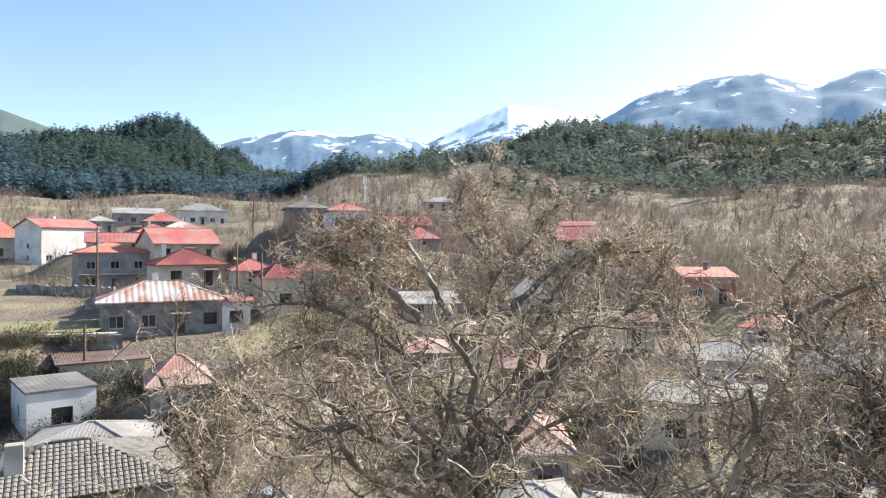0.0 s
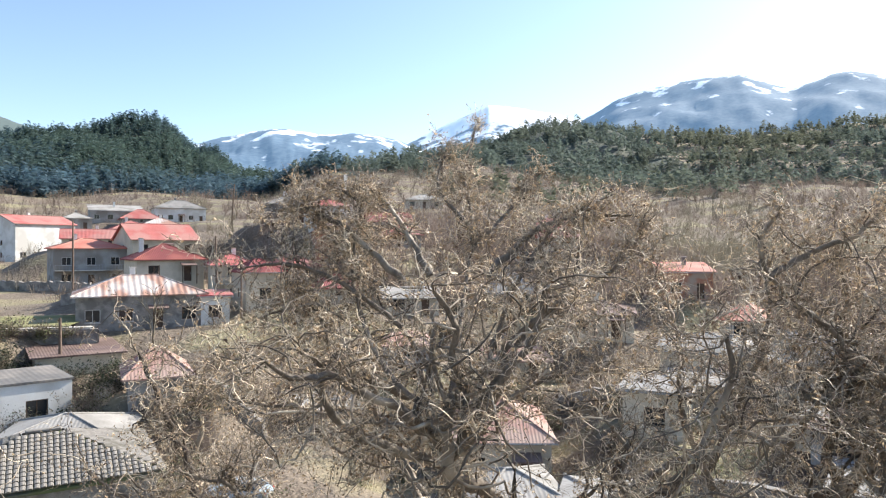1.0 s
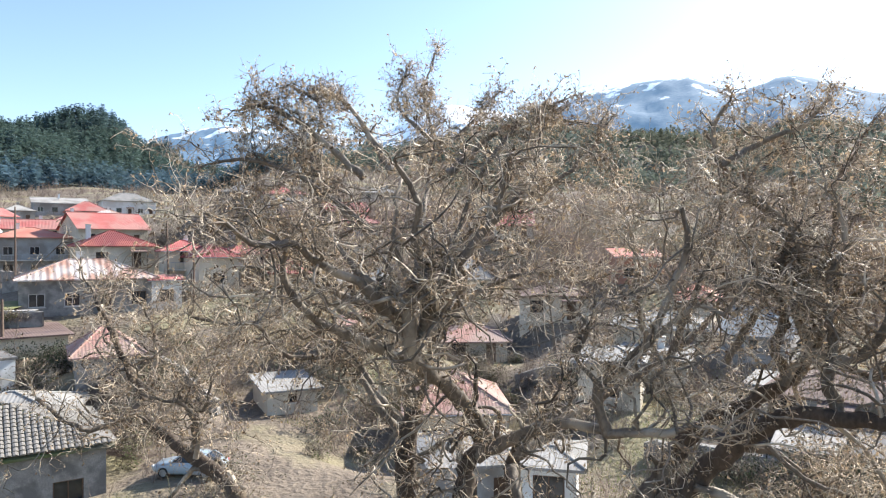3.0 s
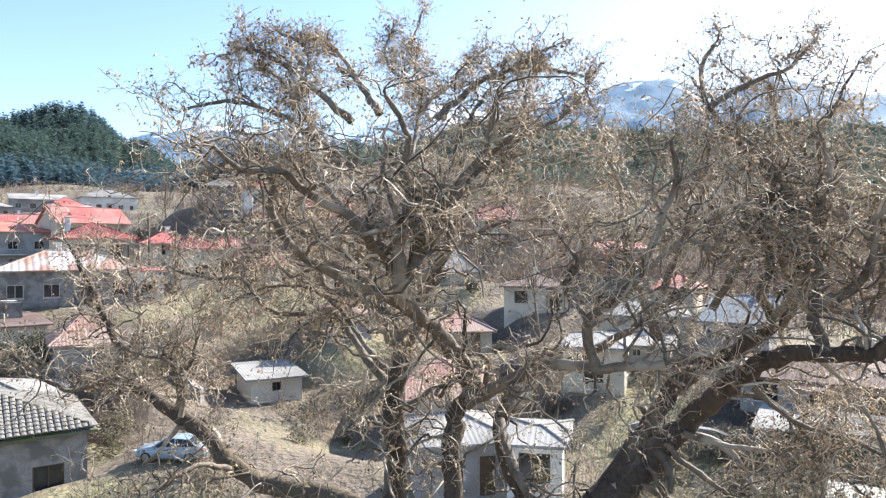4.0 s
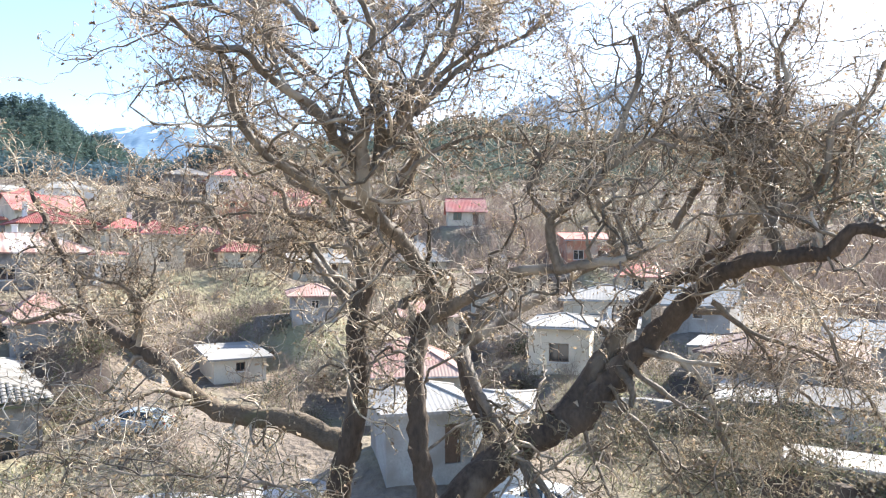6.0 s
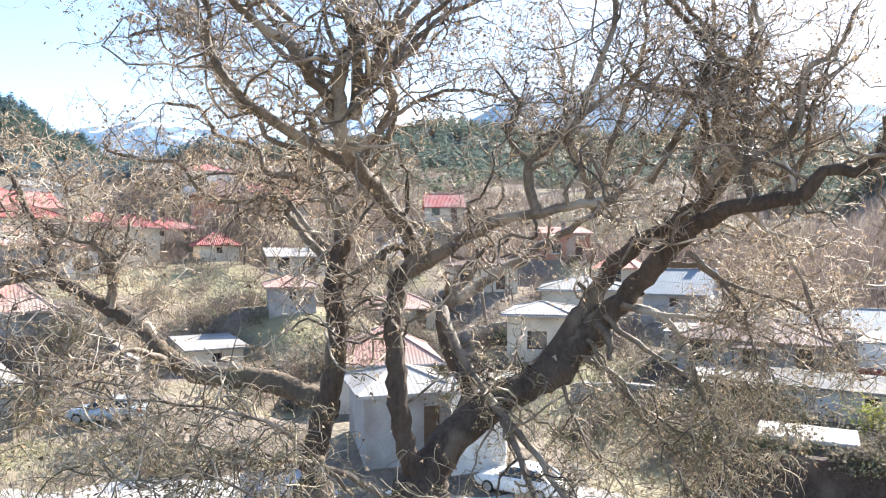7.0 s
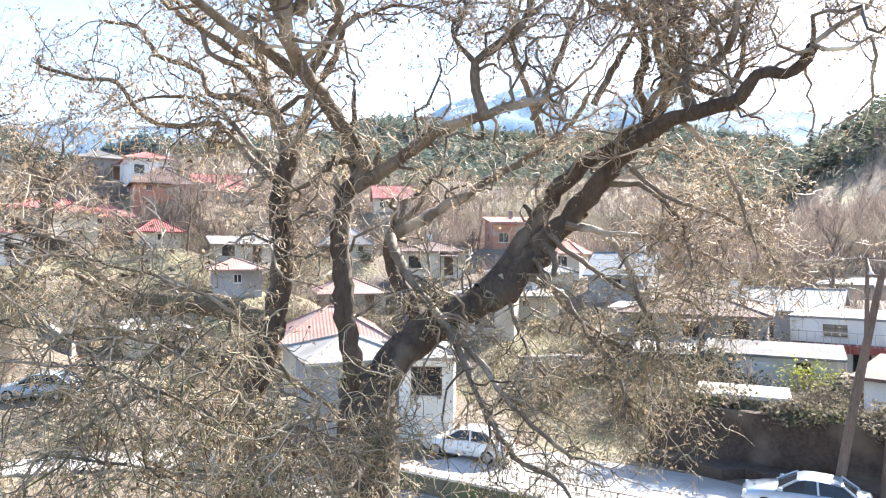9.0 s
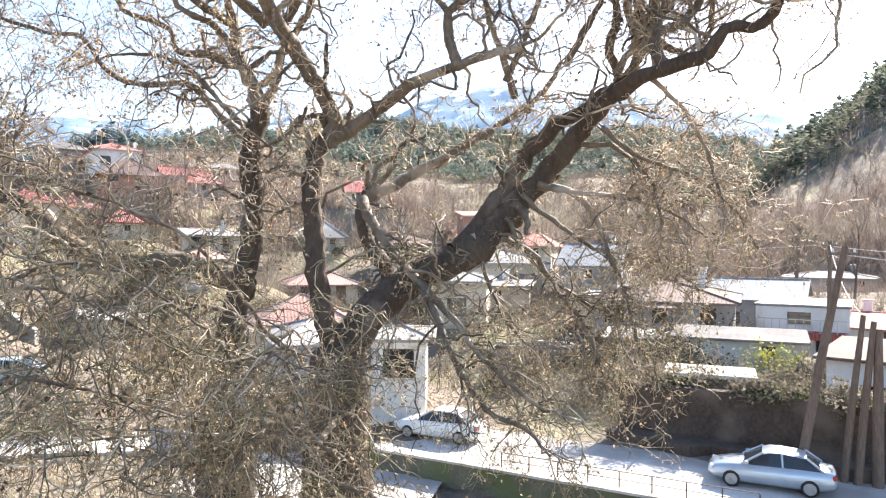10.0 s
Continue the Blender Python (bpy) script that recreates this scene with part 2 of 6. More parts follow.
def tubes(P, R, sides):
    """Vertices and faces of many tapered tubes: P (n, k, 3) points, R (n, k) radii."""
    n, k, _ = P.shape
    T = np.gradient(P, axis=1)
    T /= np.linalg.norm(T, axis=2, keepdims=True) + 1e-9
    ref = np.where(np.abs(T[:, :1, 2:3]) > 0.8, np.array([[[1.0, 0, 0]]]), np.array([[[0, 0, 1.0]]]))
    A = np.cross(T, np.broadcast_to(ref, T.shape))
    A /= np.linalg.norm(A, axis=2, keepdims=True) + 1e-9
    B = np.cross(T, A)
    a = np.arange(sides) * 2 * math.pi / sides
    V = P[:, :, None] + R[:, :, None, None] * (A[:, :, None] * np.cos(a)[None, None, :, None] + B[:, :, None] * np.sin(a)[None, None, :, None])
    i = np.arange(n * k * sides).reshape(n, k, sides)
    j = np.roll(i, -1, axis=2)
    F = np.stack([i[:, :-1], j[:, :-1], j[:, 1:], i[:, 1:]], axis=-1).reshape(-1, 4)
    return V.reshape(-1, 3), F


def joined(sets):
    off, vs, fs = 0, [], []
    for v, f in sets:
        vs.append(v)
        fs.append(f + off)
        off += len(v)
    return np.concatenate(vs), np.concatenate(fs)


def scatter(templates, pos, size, rng, tilt=0.06, squash=0.2):
    """Copies of small template meshes, turned and scaled, as one set of vertices and faces."""
    sets = []
    pick = rng.integers(0, len(templates), len(pos))
    for i, (v, f) in enumerate(templates):
        p, s = pos[pick == i], size[pick == i]
        if not len(p):
            continue
        a = rng.uniform(0, 2 * math.pi, len(p))
        c, d = np.cos(a)[:, None], np.sin(a)[:, None]
        x = (c * v[None, :, 0] - d * v[None, :, 1]) * s[:, None] * rng.uniform(1 - squash, 1 + squash, len(p))[:, None]
        y = (d * v[None, :, 0] + c * v[None, :, 1]) * s[:, None] * rng.uniform(1 - squash, 1 + squash, len(p))[:, None]
        z = v[None, :, 2] * s[:, None]
        x = x + z * rng.normal(0, tilt, len(p))[:, None]
        V = np.stack([x, y, z], -1) + p[:, None]
        F = f[None] + (np.arange(len(p)) * len(v))[:, None, None]
        sets.append((V.reshape(-1, 3), F.reshape(-1, f.shape[1])))
    return joined(sets)


# ---- houses: x, y, base z, width, depth, wall height, roof rise, turn, roof form, roof, wall, openings ----
LEFT = [
    (-31.8, 77.2, 7.4, 12.5, 9, 3.7, 1.9, 26, 'hip', 'roof_rust', 'stone', 'stone'),
    (-23.9, 78.4, 7.5, 3.0, 5, 3.3, 0.3, 21, 'shed', 'roof_red', 'white', 'plain'),
    (-59.7, 122.5, 9.4, 11.3, 10, 6.7, 1.7, 34, 'hip', 'roof_orange', 'grey', 'two'),
    (-93.4, 165.2, 13.0, 13.9, 12, 8.8, 2.1, 58, 'gable', 'roof_red', 'white', 'blank'),
    (-110.3, 170.0, 14.7, 11.5, 12, 4.8, 4.1, 33, 'hip', 'roof_orange', 'cream', 'one'),
    (-36.3, 96.2, 11.5, 8.6, 9, 3.1, 2.0, 33, 'hip', 'roof_maroon', 'cream', 'two'),
    (-49.2, 126.7, 14.5, 11.5, 10, 3.2, 2.8, 41, 'gable', 'roof_red', 'cream', 'two'),
    (-68.2, 141.6, 15.9, 10.3, 8, 2.2, 1.9, 26, 'gable', 'roof_red', 'cream', 'one'),
    (-65.3, 153.7, 17.7, 7.7, 8, 2.7, 1.8, 33, 'hip', 'roof_red', 'cream', 'one'),
    (-97.5, 193.6, 21.2, 6.8, 8, 3.3, 1.6, 37, 'hip', 'roof_white', 'grey', 'one'),
    (-93.6, 209.6, 23.9, 14.3, 10, 3.4, 2.3, 29, 'shed', 'roof_white', 'grey', 'one'),
    (-81.9, 199.2, 22.6, 10.4, 9, 2.1, 2.7, 27, 'hip', 'roof_red', 'stone', 'one'),
]
MID = [
    (-78.5, 220.2, 24.3, 15.0, 11, 4.5, 2.7, 28, 'hip', 'roof_grey', 'white', 'two'),
    (-66.4, 173.7, 20.4, 9.3, 8, 1.4, 1.9, 29, 'hip', 'roof_rust', 'cream', 'one'),
    (-25.2, 126.4, 20.5, 7.5, 9, 3.6, 1.6, 19, 'hip', 'roof_dark', 'stone', 'two'),
    (-16.4, 116.4, 19.7, 6.9, 9, 3.3, 1.4, 16, 'hip', 'roof_red', 'white', 'one'),
    (-25.8, 91.8, 8.6, 5.1, 8, 5.3, 1.3, 22, 'hip', 'roof_red', 'cream', 'two'),
    (-20.8, 85.9, 9.0, 4.6, 8, 4.2, 1.5, 28, 'hip', 'roof_maroon', 'cream', 'two'),
    (-7.1, 134.5, 18.3, 8.2, 9, 2.9, 1.9, 9, 'gable', 'roof_maroon', 'grey', 'one'),
    (-3.9, 116.0, 16.2, 5.4, 8, 2.2, 1.9, 12, 'hip', 'roof_red', 'grey', 'one'),
    (-0.2, 204.5, 27.7, 10.8, 9, 2.8, 1.8, 6, 'hip', 'roof_white', 'cream', 'one'),
    (30.3, 154.4, 18.2, 7.5, 9, 3.1, 1.7, -5, 'gable', 'roof_red', 'cream', 'two'),
    (36.1, 93.7, 9.2, 6.3, 8, 3.7, 1.1, -11, 'shed', 'roof_orange', 'brick', 'one'),
]
NEAR = [
    (9.7, 72.9, 2.4, 6.6, 9, 2.3, 1.4, -2, 'hip', 'roof_faded', 'cream', 'one'),
    (5.4, 50.3, -0.4, 6.9, 9, 3.4, 1.9, -2, 'hip', 'roof_faded', 'cream', 'two'),
    # a white shed: its wall is set to grey to imitate shade
    (4.4, 34.2, 1.2, 4.2, 5, 2.8, 0.8, 5, 'hip', 'roof_white', 'grey', 'shed'),
    (-21.7, 39.6, -0.3, 10.8, 9, 3.9, 1.6, 29, 'hip', 'tile', 'stone', 'stone'),
    (-23.7, 46.1, 2.0, 7.3, 7, 1.8, 1.1, 13, 'hip', 'roof_white', 'grey', 'plain'),
    (-30.3, 53.0, 2.7, 4.6, 7, 3.4, 0.2, 40, 'flat', 'roof_dark', 'white', 'two'),
    (-32.1, 63.6, 5.1, 6.7, 8, 1.6, 0.3, 33, 'shed', 'roof_brown', 'cream', 'plain'),
    (-20.9, 54.0, 4.9, 4.2, 6, 1.6, 1.7, 25, 'hip', 'roof_faded', 'stone', 'plain'),
    (17.9, 51.0, 2.4, 4.4, 7, 3.5, 0.6, -25, 'hip', 'roof_white', 'cream', 'two'),
    (26.4, 62.7, 3.4, 7.7, 9, 3.6, 1.1, -23, 'hip', 'roof_grey', 'cream', 'two'),
]
CENTRE = [
    (8.2, 32.2, 1.5, 2.5, 4, 2.7, 0.3, -18, 'hip', 'roof_white', 'white', 'plain'),
    (-1.8, 89.4, 7.4, 6.7, 7, 2.3, 1.1, 7, 'shed', 'roof_white', 'cream', 'one'),
    (12.6, 98.2, 7.9, 6.7, 8, 2.0, 2.8, -1, 'hip', 'roof_white', 'cream', 'one'),
    (23.1, 55.4, 3.5, 5.2, 6, 1.7, 0.4, -27, 'shed', 'roof_white', 'cream', 'one'),
    (38.9, 63.8, 4.5, 3.8, 7, 1.7, 0.8, -39, 'hip', 'roof_white', 'grey', 'one'),
    (27.8, 44.6, 2.9, 4.3, 6, 1.9, 0.2, -38, 'flat', 'roof_grey', 'cream', 'one'),
    (-7.8, 56.3, 1.3, 3.9, 6, 1.9, 0.3, 20, 'shed', 'roof_white', 'cream', 'one'),
    (-19.7, 102.1, 11.5, 6.3, 8, 2.0, 1.7, 23, 'hip', 'roof_red', 'cream', 'one'),
    (-11.3, 87.5, 9.3, 4.4, 7, 1.9, 1.5, 15, 'hip', 'roof_maroon', 'cream', 'one'),
    (24.0, 121.9, 15.7, 6.5, 8, 2.5, 2.5, -7, 'gable', 'roof_red', 'cream', 'one'),
    (-13.4, 108.9, 16.5, 8.3, 9, 2.1, 2.7, 13, 'hip', 'roof_brown', 'brick', 'one'),
    (20.0, 77.1, 6.1, 7.5, 8, 2.8, 1.1, -15, 'hip', 'roof_brown', 'cream', 'two'),
    (-1.7, 64.2, 5.2, 4.0, 7, 2.2, 0.8, 5, 'hip', 'roof_faded', 'grey', 'one'),
]
RIGHT = [
    (33.5, 56.9, 4.7, 5.1, 9, 2.2, 1.9, -40, 'gable', 'roof_blue', 'grey', 'one'),
    (34.7, 72.1, 6.2, 4.0, 8, 2.5, 1.4, -34, 'hip', 'roof_orange', 'cream', 'one'),
    (30.5, 42.0, 2.4, 9.0, 9, 2.5, 1.2, -42, 'hip', 'roof_brown', 'grey', 'two'),
    (45.0, 48.7, 0.9, 7.0, 9, 3.3, 1.5, -49, 'gable', 'roof_blue', 'grey', 'one'),
    (41.9, 40.7, -0.0, 5.9, 8, 4.2, 0.2, -50, 'flat', 'roof_grey', 'white', 'balcony'),
    (28.3, 32.3, 1.6, 6.3, 3, 1.7, 0.3, -43, 'shed', 'roof_dark', 'white', 'plain'),
    (45.4, 37.8, 0.7, 6.8, 9, 2.3, 0.7, -60, 'gable', 'roof_orange', 'white', 'one'),
    (28.0, 22.6, 0.4, 4.0, 5, 3.3, 0.3, -59, 'shed', 'roof_brown', 'white', 'plain'),
    (24.4, 36.7, 1.5, 2.7, 5, 1.6, 0.3, -38, 'shed', 'roof_white', 'cream', 'plain'),
    (74.8, 68.9, 2.8, 10.2, 8, 2.0, 0.7, -47, 'hip', 'roof_white', 'grey', 'one'),
]


# ---- ground ----
AZ = np.array([-180, -60, -36, -30, -24, -20.5, -18, -14, -8, -2, 4, 10, 20, 33, 41, 45, 52, 62, 180.0])
RR = np.array([0, 20, 45, 80, 130, 200, 300, 450, 600, 800, 1100, 1600.0])
ROWS = [
    "0 0 0 2 5 8 10 12 15 18 20 20",
    "0 0 2 6 12 20 30 55 90 150 140 60",
    "0 0 3 7 9 14 26 52 85 112 122 60",
    "0 0 3 7 9 14 26 52 85 122 128 60",
    "0 0 3 7 9 15 27 52 88 148 135 60",
    "0 0 3 7 10 19 29 51 84 148 128 60",
    "0 0 2 8 13 23 32 50 76 119 105 60",
    "0 0 2 7 14 23 34 50 62 92 76 50",
    "0 0 1 5 16 26 42 66 64 58 50 40",
    "0 0 0 4 16 27 44 68 88 92 80 50",
    "0 0 0 4 15 24 42 68 100 128 100 60",
    "0 0 1 4 12 20 36 64 108 156 110 60",
    "0 0 1 4 9 17 32 56 96 140 120 60",
    "0 0 1 4 8 15 28 54 92 134 120 60",
    "0 0 1 3 7 14 26 46 80 120 120 60",
    "0 0 1 3 8 18 45 70 78 100 110 60",
    "0 0 1 3 9 26 68 104 110 110 110 60",
    "0 0 1 3 9 30 80 120 125 120 110 60",
    "0 0 0 2 5 8 10 12 15 18 20 20",
]
ZT = np.array([[float(v) for v in r.split()] for r in ROWS])
HOUSES = LEFT + MID + NEAR + CENTRE + RIGHT
# level plots of the houses, the road and the lawn terrace
PLOTS = np.array([(h[0], h[1], h[2], max(h[3], h[4]) * 0.6 + 1.5) for h in HOUSES]
                 + [(-38, 66, 8.2, 6), (-44, 64, 8.0, 6), (-42, 72, 8.3, 5), (-49, 70, 8.3, 6), (18, 19, -0.1, 6), (14, 23, -0.1, 5), (10, 27, -0.1, 5), (6, 31, -0.1, 5), (22, 15, -0.1, 6), (26, 10, -0.1, 6), (2, 12, -0.6, 8), (4, 24, -0.1, 4), (-2, 26.5, -0.1, 4), (-8, 32, -0.1, 4), (-13, 33, -0.1, 4), (-1, 32, -0.1, 4), (19, 22.2, 0.2, 3), (23, 17, 0.2, 3), (17, 25.5, 0.2, 3), (24, 27, 1.8, 3), (28, 21, 1.8, 3), (-10.8, 38.7, 1.5, 5), (-15, 36, 1.0, 5), (-6, 38, 0.9, 4), (25, 29, 1.3, 5)])


def ground(x, y):
    """Height of the ground at arrays x, y."""
    x, y = np.asarray(x, float), np.asarray(y, float)
    az, r = np.degrees(np.arctan2(x, y)), np.hypot(x, y)
    i = np.clip(np.searchsorted(AZ, az) - 1, 0, len(AZ) - 2)
    j = np.clip(np.searchsorted(RR, r) - 1, 0, len(RR) - 2)
    u = np.clip((az - AZ[i]) / (AZ[i + 1] - AZ[i]), 0, 1)
    u = u * u * (3 - 2 * u)
    v = np.clip((r - RR[j]) / (RR[j + 1] - RR[j]), 0, 1)
    z = (ZT[i, j] * (1 - u) + ZT[i + 1, j] * u) * (1 - v) + (ZT[i, j + 1] * (1 - u) + ZT[i + 1, j + 1] * u) * v
    amp = np.clip((r - 220) / 500, 0, 1)
    z = z + amp * (7 * np.sin(x * 0.021 + 1.3) * np.sin(y * 0.017) + 4 * np.sin(x * 0.057 + y * 0.043) + 2 * np.sin(x * 0.13 - y * 0.09))
    w0, zz = np.full(x.shape, 0.02), z * 0.02
    for px, py, pz, pr in PLOTS:
        q = ((x - px) ** 2 + (y - py) ** 2) / (pr * pr)
        w = np.exp(-q) / (0.12 + q)
        w0, zz = w0 + w, zz + w * pz
    return zz / w0


def patch(x, y, s, k=0.0):
    return np.sin(x / s + k) * np.cos(y / s * 1.3 - k) + 0.5 * np.sin((x + y) / s * 2.1 + k)


def wooded(x, y):
    """Where the pine woods stand on the hills."""
    a, r = np.degrees(np.arctan2(x, y)), np.hypot(x, y)
    left = (a < -7 - (r < 500) * 5) & (a > -60) & (r > 400 + 40 * patch(x, y, 60))
    right = (a > -13) & (a < 70) & (r > 400 + 50 * patch(x, y, 45) - 120 * (a > 37))
    return left | right


def polar_ground():
    az = np.radians(np.concatenate([np.arange(-180, -48, 6), np.arange(-48, 66, 0.6), np.arange(66, 180.1, 6)]))
    r = np.concatenate([[0.01], np.geomspace(3, 60, 70), np.geomspace(60, 300, 90)[1:], np.geomspace(300, 1500, 60)[1:], [2500, 4700]])
    A, Rr = np.meshgrid(az, r)
    X, Y = Rr * np.sin(A), Rr * np.cos(A)
    Z = ground(X, Y)
    Z[r > 1600] = 40
    V = np.stack([X, Y, Z], -1).reshape(-1, 3)
    i = np.arange(V.shape[0]).reshape(A.shape)
    F = np.stack([i[:-1, :-1], i[:-1, 1:], i[1:, 1:], i[1:, :-1]], -1).reshape(-1, 4)[:, ::-1].copy()
    me = mesh_from("ground", V, F, M["ground"])
    me.materials.append(M["floor_litter"])
    mid = V[F].mean(axis=1)
    me.polygons.foreach_set("material_index", (wooded(mid[:, 0], mid[:, 1]) & (mid[:, 0] < 200)).astype(np.int32))
    me.polygons.foreach_set("use_smooth", [True] * len(me.polygons))
    return tagged(new("ground", me), "brown winter hillside with dry grass and bare soil", "ground", kind="structure")


polar_ground()


# ---- distant mountains ----
def mountain_material(m, low, high):
    """Blue-grey rock, its blue and faint glow standing for haze, with snow on the heights, more of it where noise lets
    it lie.
    """
    n, l = m.node_tree.nodes, m.node_tree.links
    b = n["Principled BSDF"]
    tc, sep, ns = n.new("ShaderNodeTexCoord"), n.new("ShaderNodeSeparateXYZ"), n.new("ShaderNodeTexNoise")
    l.new(tc.outputs["Object"], sep.inputs[0])
    ns.inputs["Scale"].default_value, ns.inputs["Detail"].default_value = 0.011, 9
    l.new(tc.outputs["Object"], ns.inputs["Vector"])
    h, s, r, mx = n.new("ShaderNodeMapRange"), n.new("ShaderNodeMath"), n.new("ShaderNodeValToRGB"), n.new("ShaderNodeMix")
    h.inputs["From Min"].default_value, h.inputs["From Max"].default_value = low, high
    l.new(sep.outputs[2], h.inputs["Value"])
    s.operation = "MULTIPLY_ADD"
    s.inputs[1].default_value = 0.5
    l.new(h.outputs[0], s.inputs[0])
    l.new(ns.outputs["Fac"], s.inputs[2])
    r.color_ramp.elements[0].position, r.color_ramp.elements[1].position = 0.80, 0.88
    l.new(s.outputs[0], r.inputs["Fac"])
    mx.data_type = "RGBA"
    l.new(r.outputs["Color"], mx.inputs["Factor"])
    l.new(b.inputs["Base Color"].links[0].from_socket, mx.inputs[6])
    mx.inputs[7].default_value = (0.82, 0.86, 0.92, 1)
    l.new(mx.outputs[2], b.inputs["Base Color"])
    # weak blue emission imitates haze; the rock gives off no light
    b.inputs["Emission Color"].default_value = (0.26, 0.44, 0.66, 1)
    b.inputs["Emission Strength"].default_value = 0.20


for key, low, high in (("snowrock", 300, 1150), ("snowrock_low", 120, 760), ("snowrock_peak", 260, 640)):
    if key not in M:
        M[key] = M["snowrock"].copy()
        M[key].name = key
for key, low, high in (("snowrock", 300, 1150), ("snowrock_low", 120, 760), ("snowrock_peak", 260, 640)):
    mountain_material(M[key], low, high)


def mountain(dist, crest, rough, seed, label, mat="snowrock"):
    """A ridge: pairs of bearing and crest height, falling to both sides, with gullies."""
    n, k = 200, 44
    bearing = np.linspace(crest[0][0], crest[-1][0], n)
    a = np.radians(bearing)
    top = np.interp(bearing, [c[0] for c in crest], [c[1] for c in crest])
    V = np.zeros((n, k, 3))
    for i in range(n):
        for j in range(k):
            u = j / (k - 1)
            f = 1 - abs(u - 0.55) / 0.55 if u < 0.55 else 1 - (u - 0.55) / 0.45
            r = dist * (0.62 + 0.7 * u)
            x, y = r * math.sin(a[i]), r * math.cos(a[i])
            q = noise.fractal((x / 520 + seed, y / 520, 0), 1.0, 2.1, 6)
            q2 = noise.fractal((x / 160 + seed, y / 160, 3), 1.0, 2.1, 5)
            V[i, j] = (x, y, 20 + (top[i] - 20) * f ** 0.85 + rough * (q * 0.7 + q2 * 0.4) * (0.2 + 3.4 * f * (1 - f)))
    i = np.arange(n * k).reshape(n, k)
    F = np.stack([i[:-1, :-1], i[1:, :-1], i[1:, 1:], i[:-1, 1:]], -1).reshape(-1, 4)
    me = mesh_from("mountain", V.reshape(-1, 3), F, M[mat])
    me.polygons.foreach_set("use_smooth", [True] * len(me.polygons))
    tagged(new("mountain", me), label, "mountain", kind="structure")


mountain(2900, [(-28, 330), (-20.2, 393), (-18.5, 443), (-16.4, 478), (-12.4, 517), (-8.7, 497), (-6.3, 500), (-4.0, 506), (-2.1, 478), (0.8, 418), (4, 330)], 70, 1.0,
         "mountain painted haze-blue, with snow patches on its crest", "snowrock_low")
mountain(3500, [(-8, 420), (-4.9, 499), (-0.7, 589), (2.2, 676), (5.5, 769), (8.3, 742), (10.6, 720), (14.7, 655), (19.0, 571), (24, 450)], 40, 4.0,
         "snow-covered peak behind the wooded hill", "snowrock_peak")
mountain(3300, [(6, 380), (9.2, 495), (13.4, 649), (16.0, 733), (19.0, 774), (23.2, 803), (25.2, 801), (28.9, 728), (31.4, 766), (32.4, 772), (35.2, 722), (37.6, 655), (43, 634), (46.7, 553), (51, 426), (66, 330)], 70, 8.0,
         "broad mountain painted haze-blue, with snow along its ridge")
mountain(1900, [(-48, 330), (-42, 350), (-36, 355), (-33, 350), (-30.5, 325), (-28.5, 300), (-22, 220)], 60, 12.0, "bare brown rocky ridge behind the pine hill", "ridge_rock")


# ---- the old plane tree ----
STEMS_0 = [
    (0.37, 0.27, [(2.0, 12.3, 6.0), (2.34, 12.4, 6.87), (3.11, 12.5, 7.5), (3.92, 12.6, 7.93), (4.85, 12.6, 8.4), (5.56, 12.6, 9.11)]),
    (0.25, 0.08, [(5.44, 12.6, 9.04), (6.07, 12.4, 9.73), (6.42, 11.9, 10.36), (6.6, 11.4, 10.78), (6.91, 10.7, 11.23), (7.14, 10.0, 11.39), (7.43, 9.4, 11.43), (7.56, 9.0, 11.79), (7.96, 8.6, 11.82), (7.97, 8.3, 12.09)]),
    (0.25, 0.11, [(4.27, 12.6, 8.2), (4.87, 12.8, 8.77), (5.39, 12.9, 9.41), (5.9, 12.8, 10.21), (6.37, 12.5, 10.75), (6.95, 12.2, 11.16), (7.44, 11.9, 11.55), (7.68, 11.7, 11.86)]),
]
STEMS_1 = [
    (0.11, 0.03, [(7.57, 11.9, 11.55), (7.26, 11.8, 12.02), (7.14, 11.7, 12.27), (7.19, 11.5, 12.92), (6.66, 11.2, 13.44), (5.66, 10.9, 13.44), (5.09, 10.6, 13.69)]),
    (0.11, 0.03, [(7.62, 11.7, 11.78), (7.74, 11.6, 12.17), (7.4, 11.4, 12.7), (7.2, 11.2, 13.27), (7.19, 11.0, 13.93), (6.7, 10.8, 14.53), (6.14, 10.6, 14.88)]),
    (0.11, 0.03, [(7.21, 10.1, 11.41), (7.16, 10.3, 11.91), (7.32, 10.4, 12.28), (7.3, 10.5, 12.89), (7.37, 10.5, 13.58), (7.54, 10.4, 14.06), (7.36, 10.3, 14.78)]),
]
STEMS_2 = [
    (0.09, 0.03, [(7.3, 10.4, 12.13), (7.84, 10.2, 12.41), (7.99, 10.0, 12.9), (7.99, 9.9, 13.54), (8.43, 9.7, 13.89), (8.58, 9.5, 14.48)]),
    (0.06, 0.02, [(7.96, 8.6, 11.82), (8.37, 8.5, 12.36), (9.09, 8.4, 12.81), (9.39, 8.3, 13.39)]),
    (0.10, 0.03, [(7.69, 11.8, 12.24), (8.03, 11.4, 12.82), (8.39, 11.0, 13.36), (8.82, 10.6, 13.58), (9.3, 10.2, 13.97)]),
]
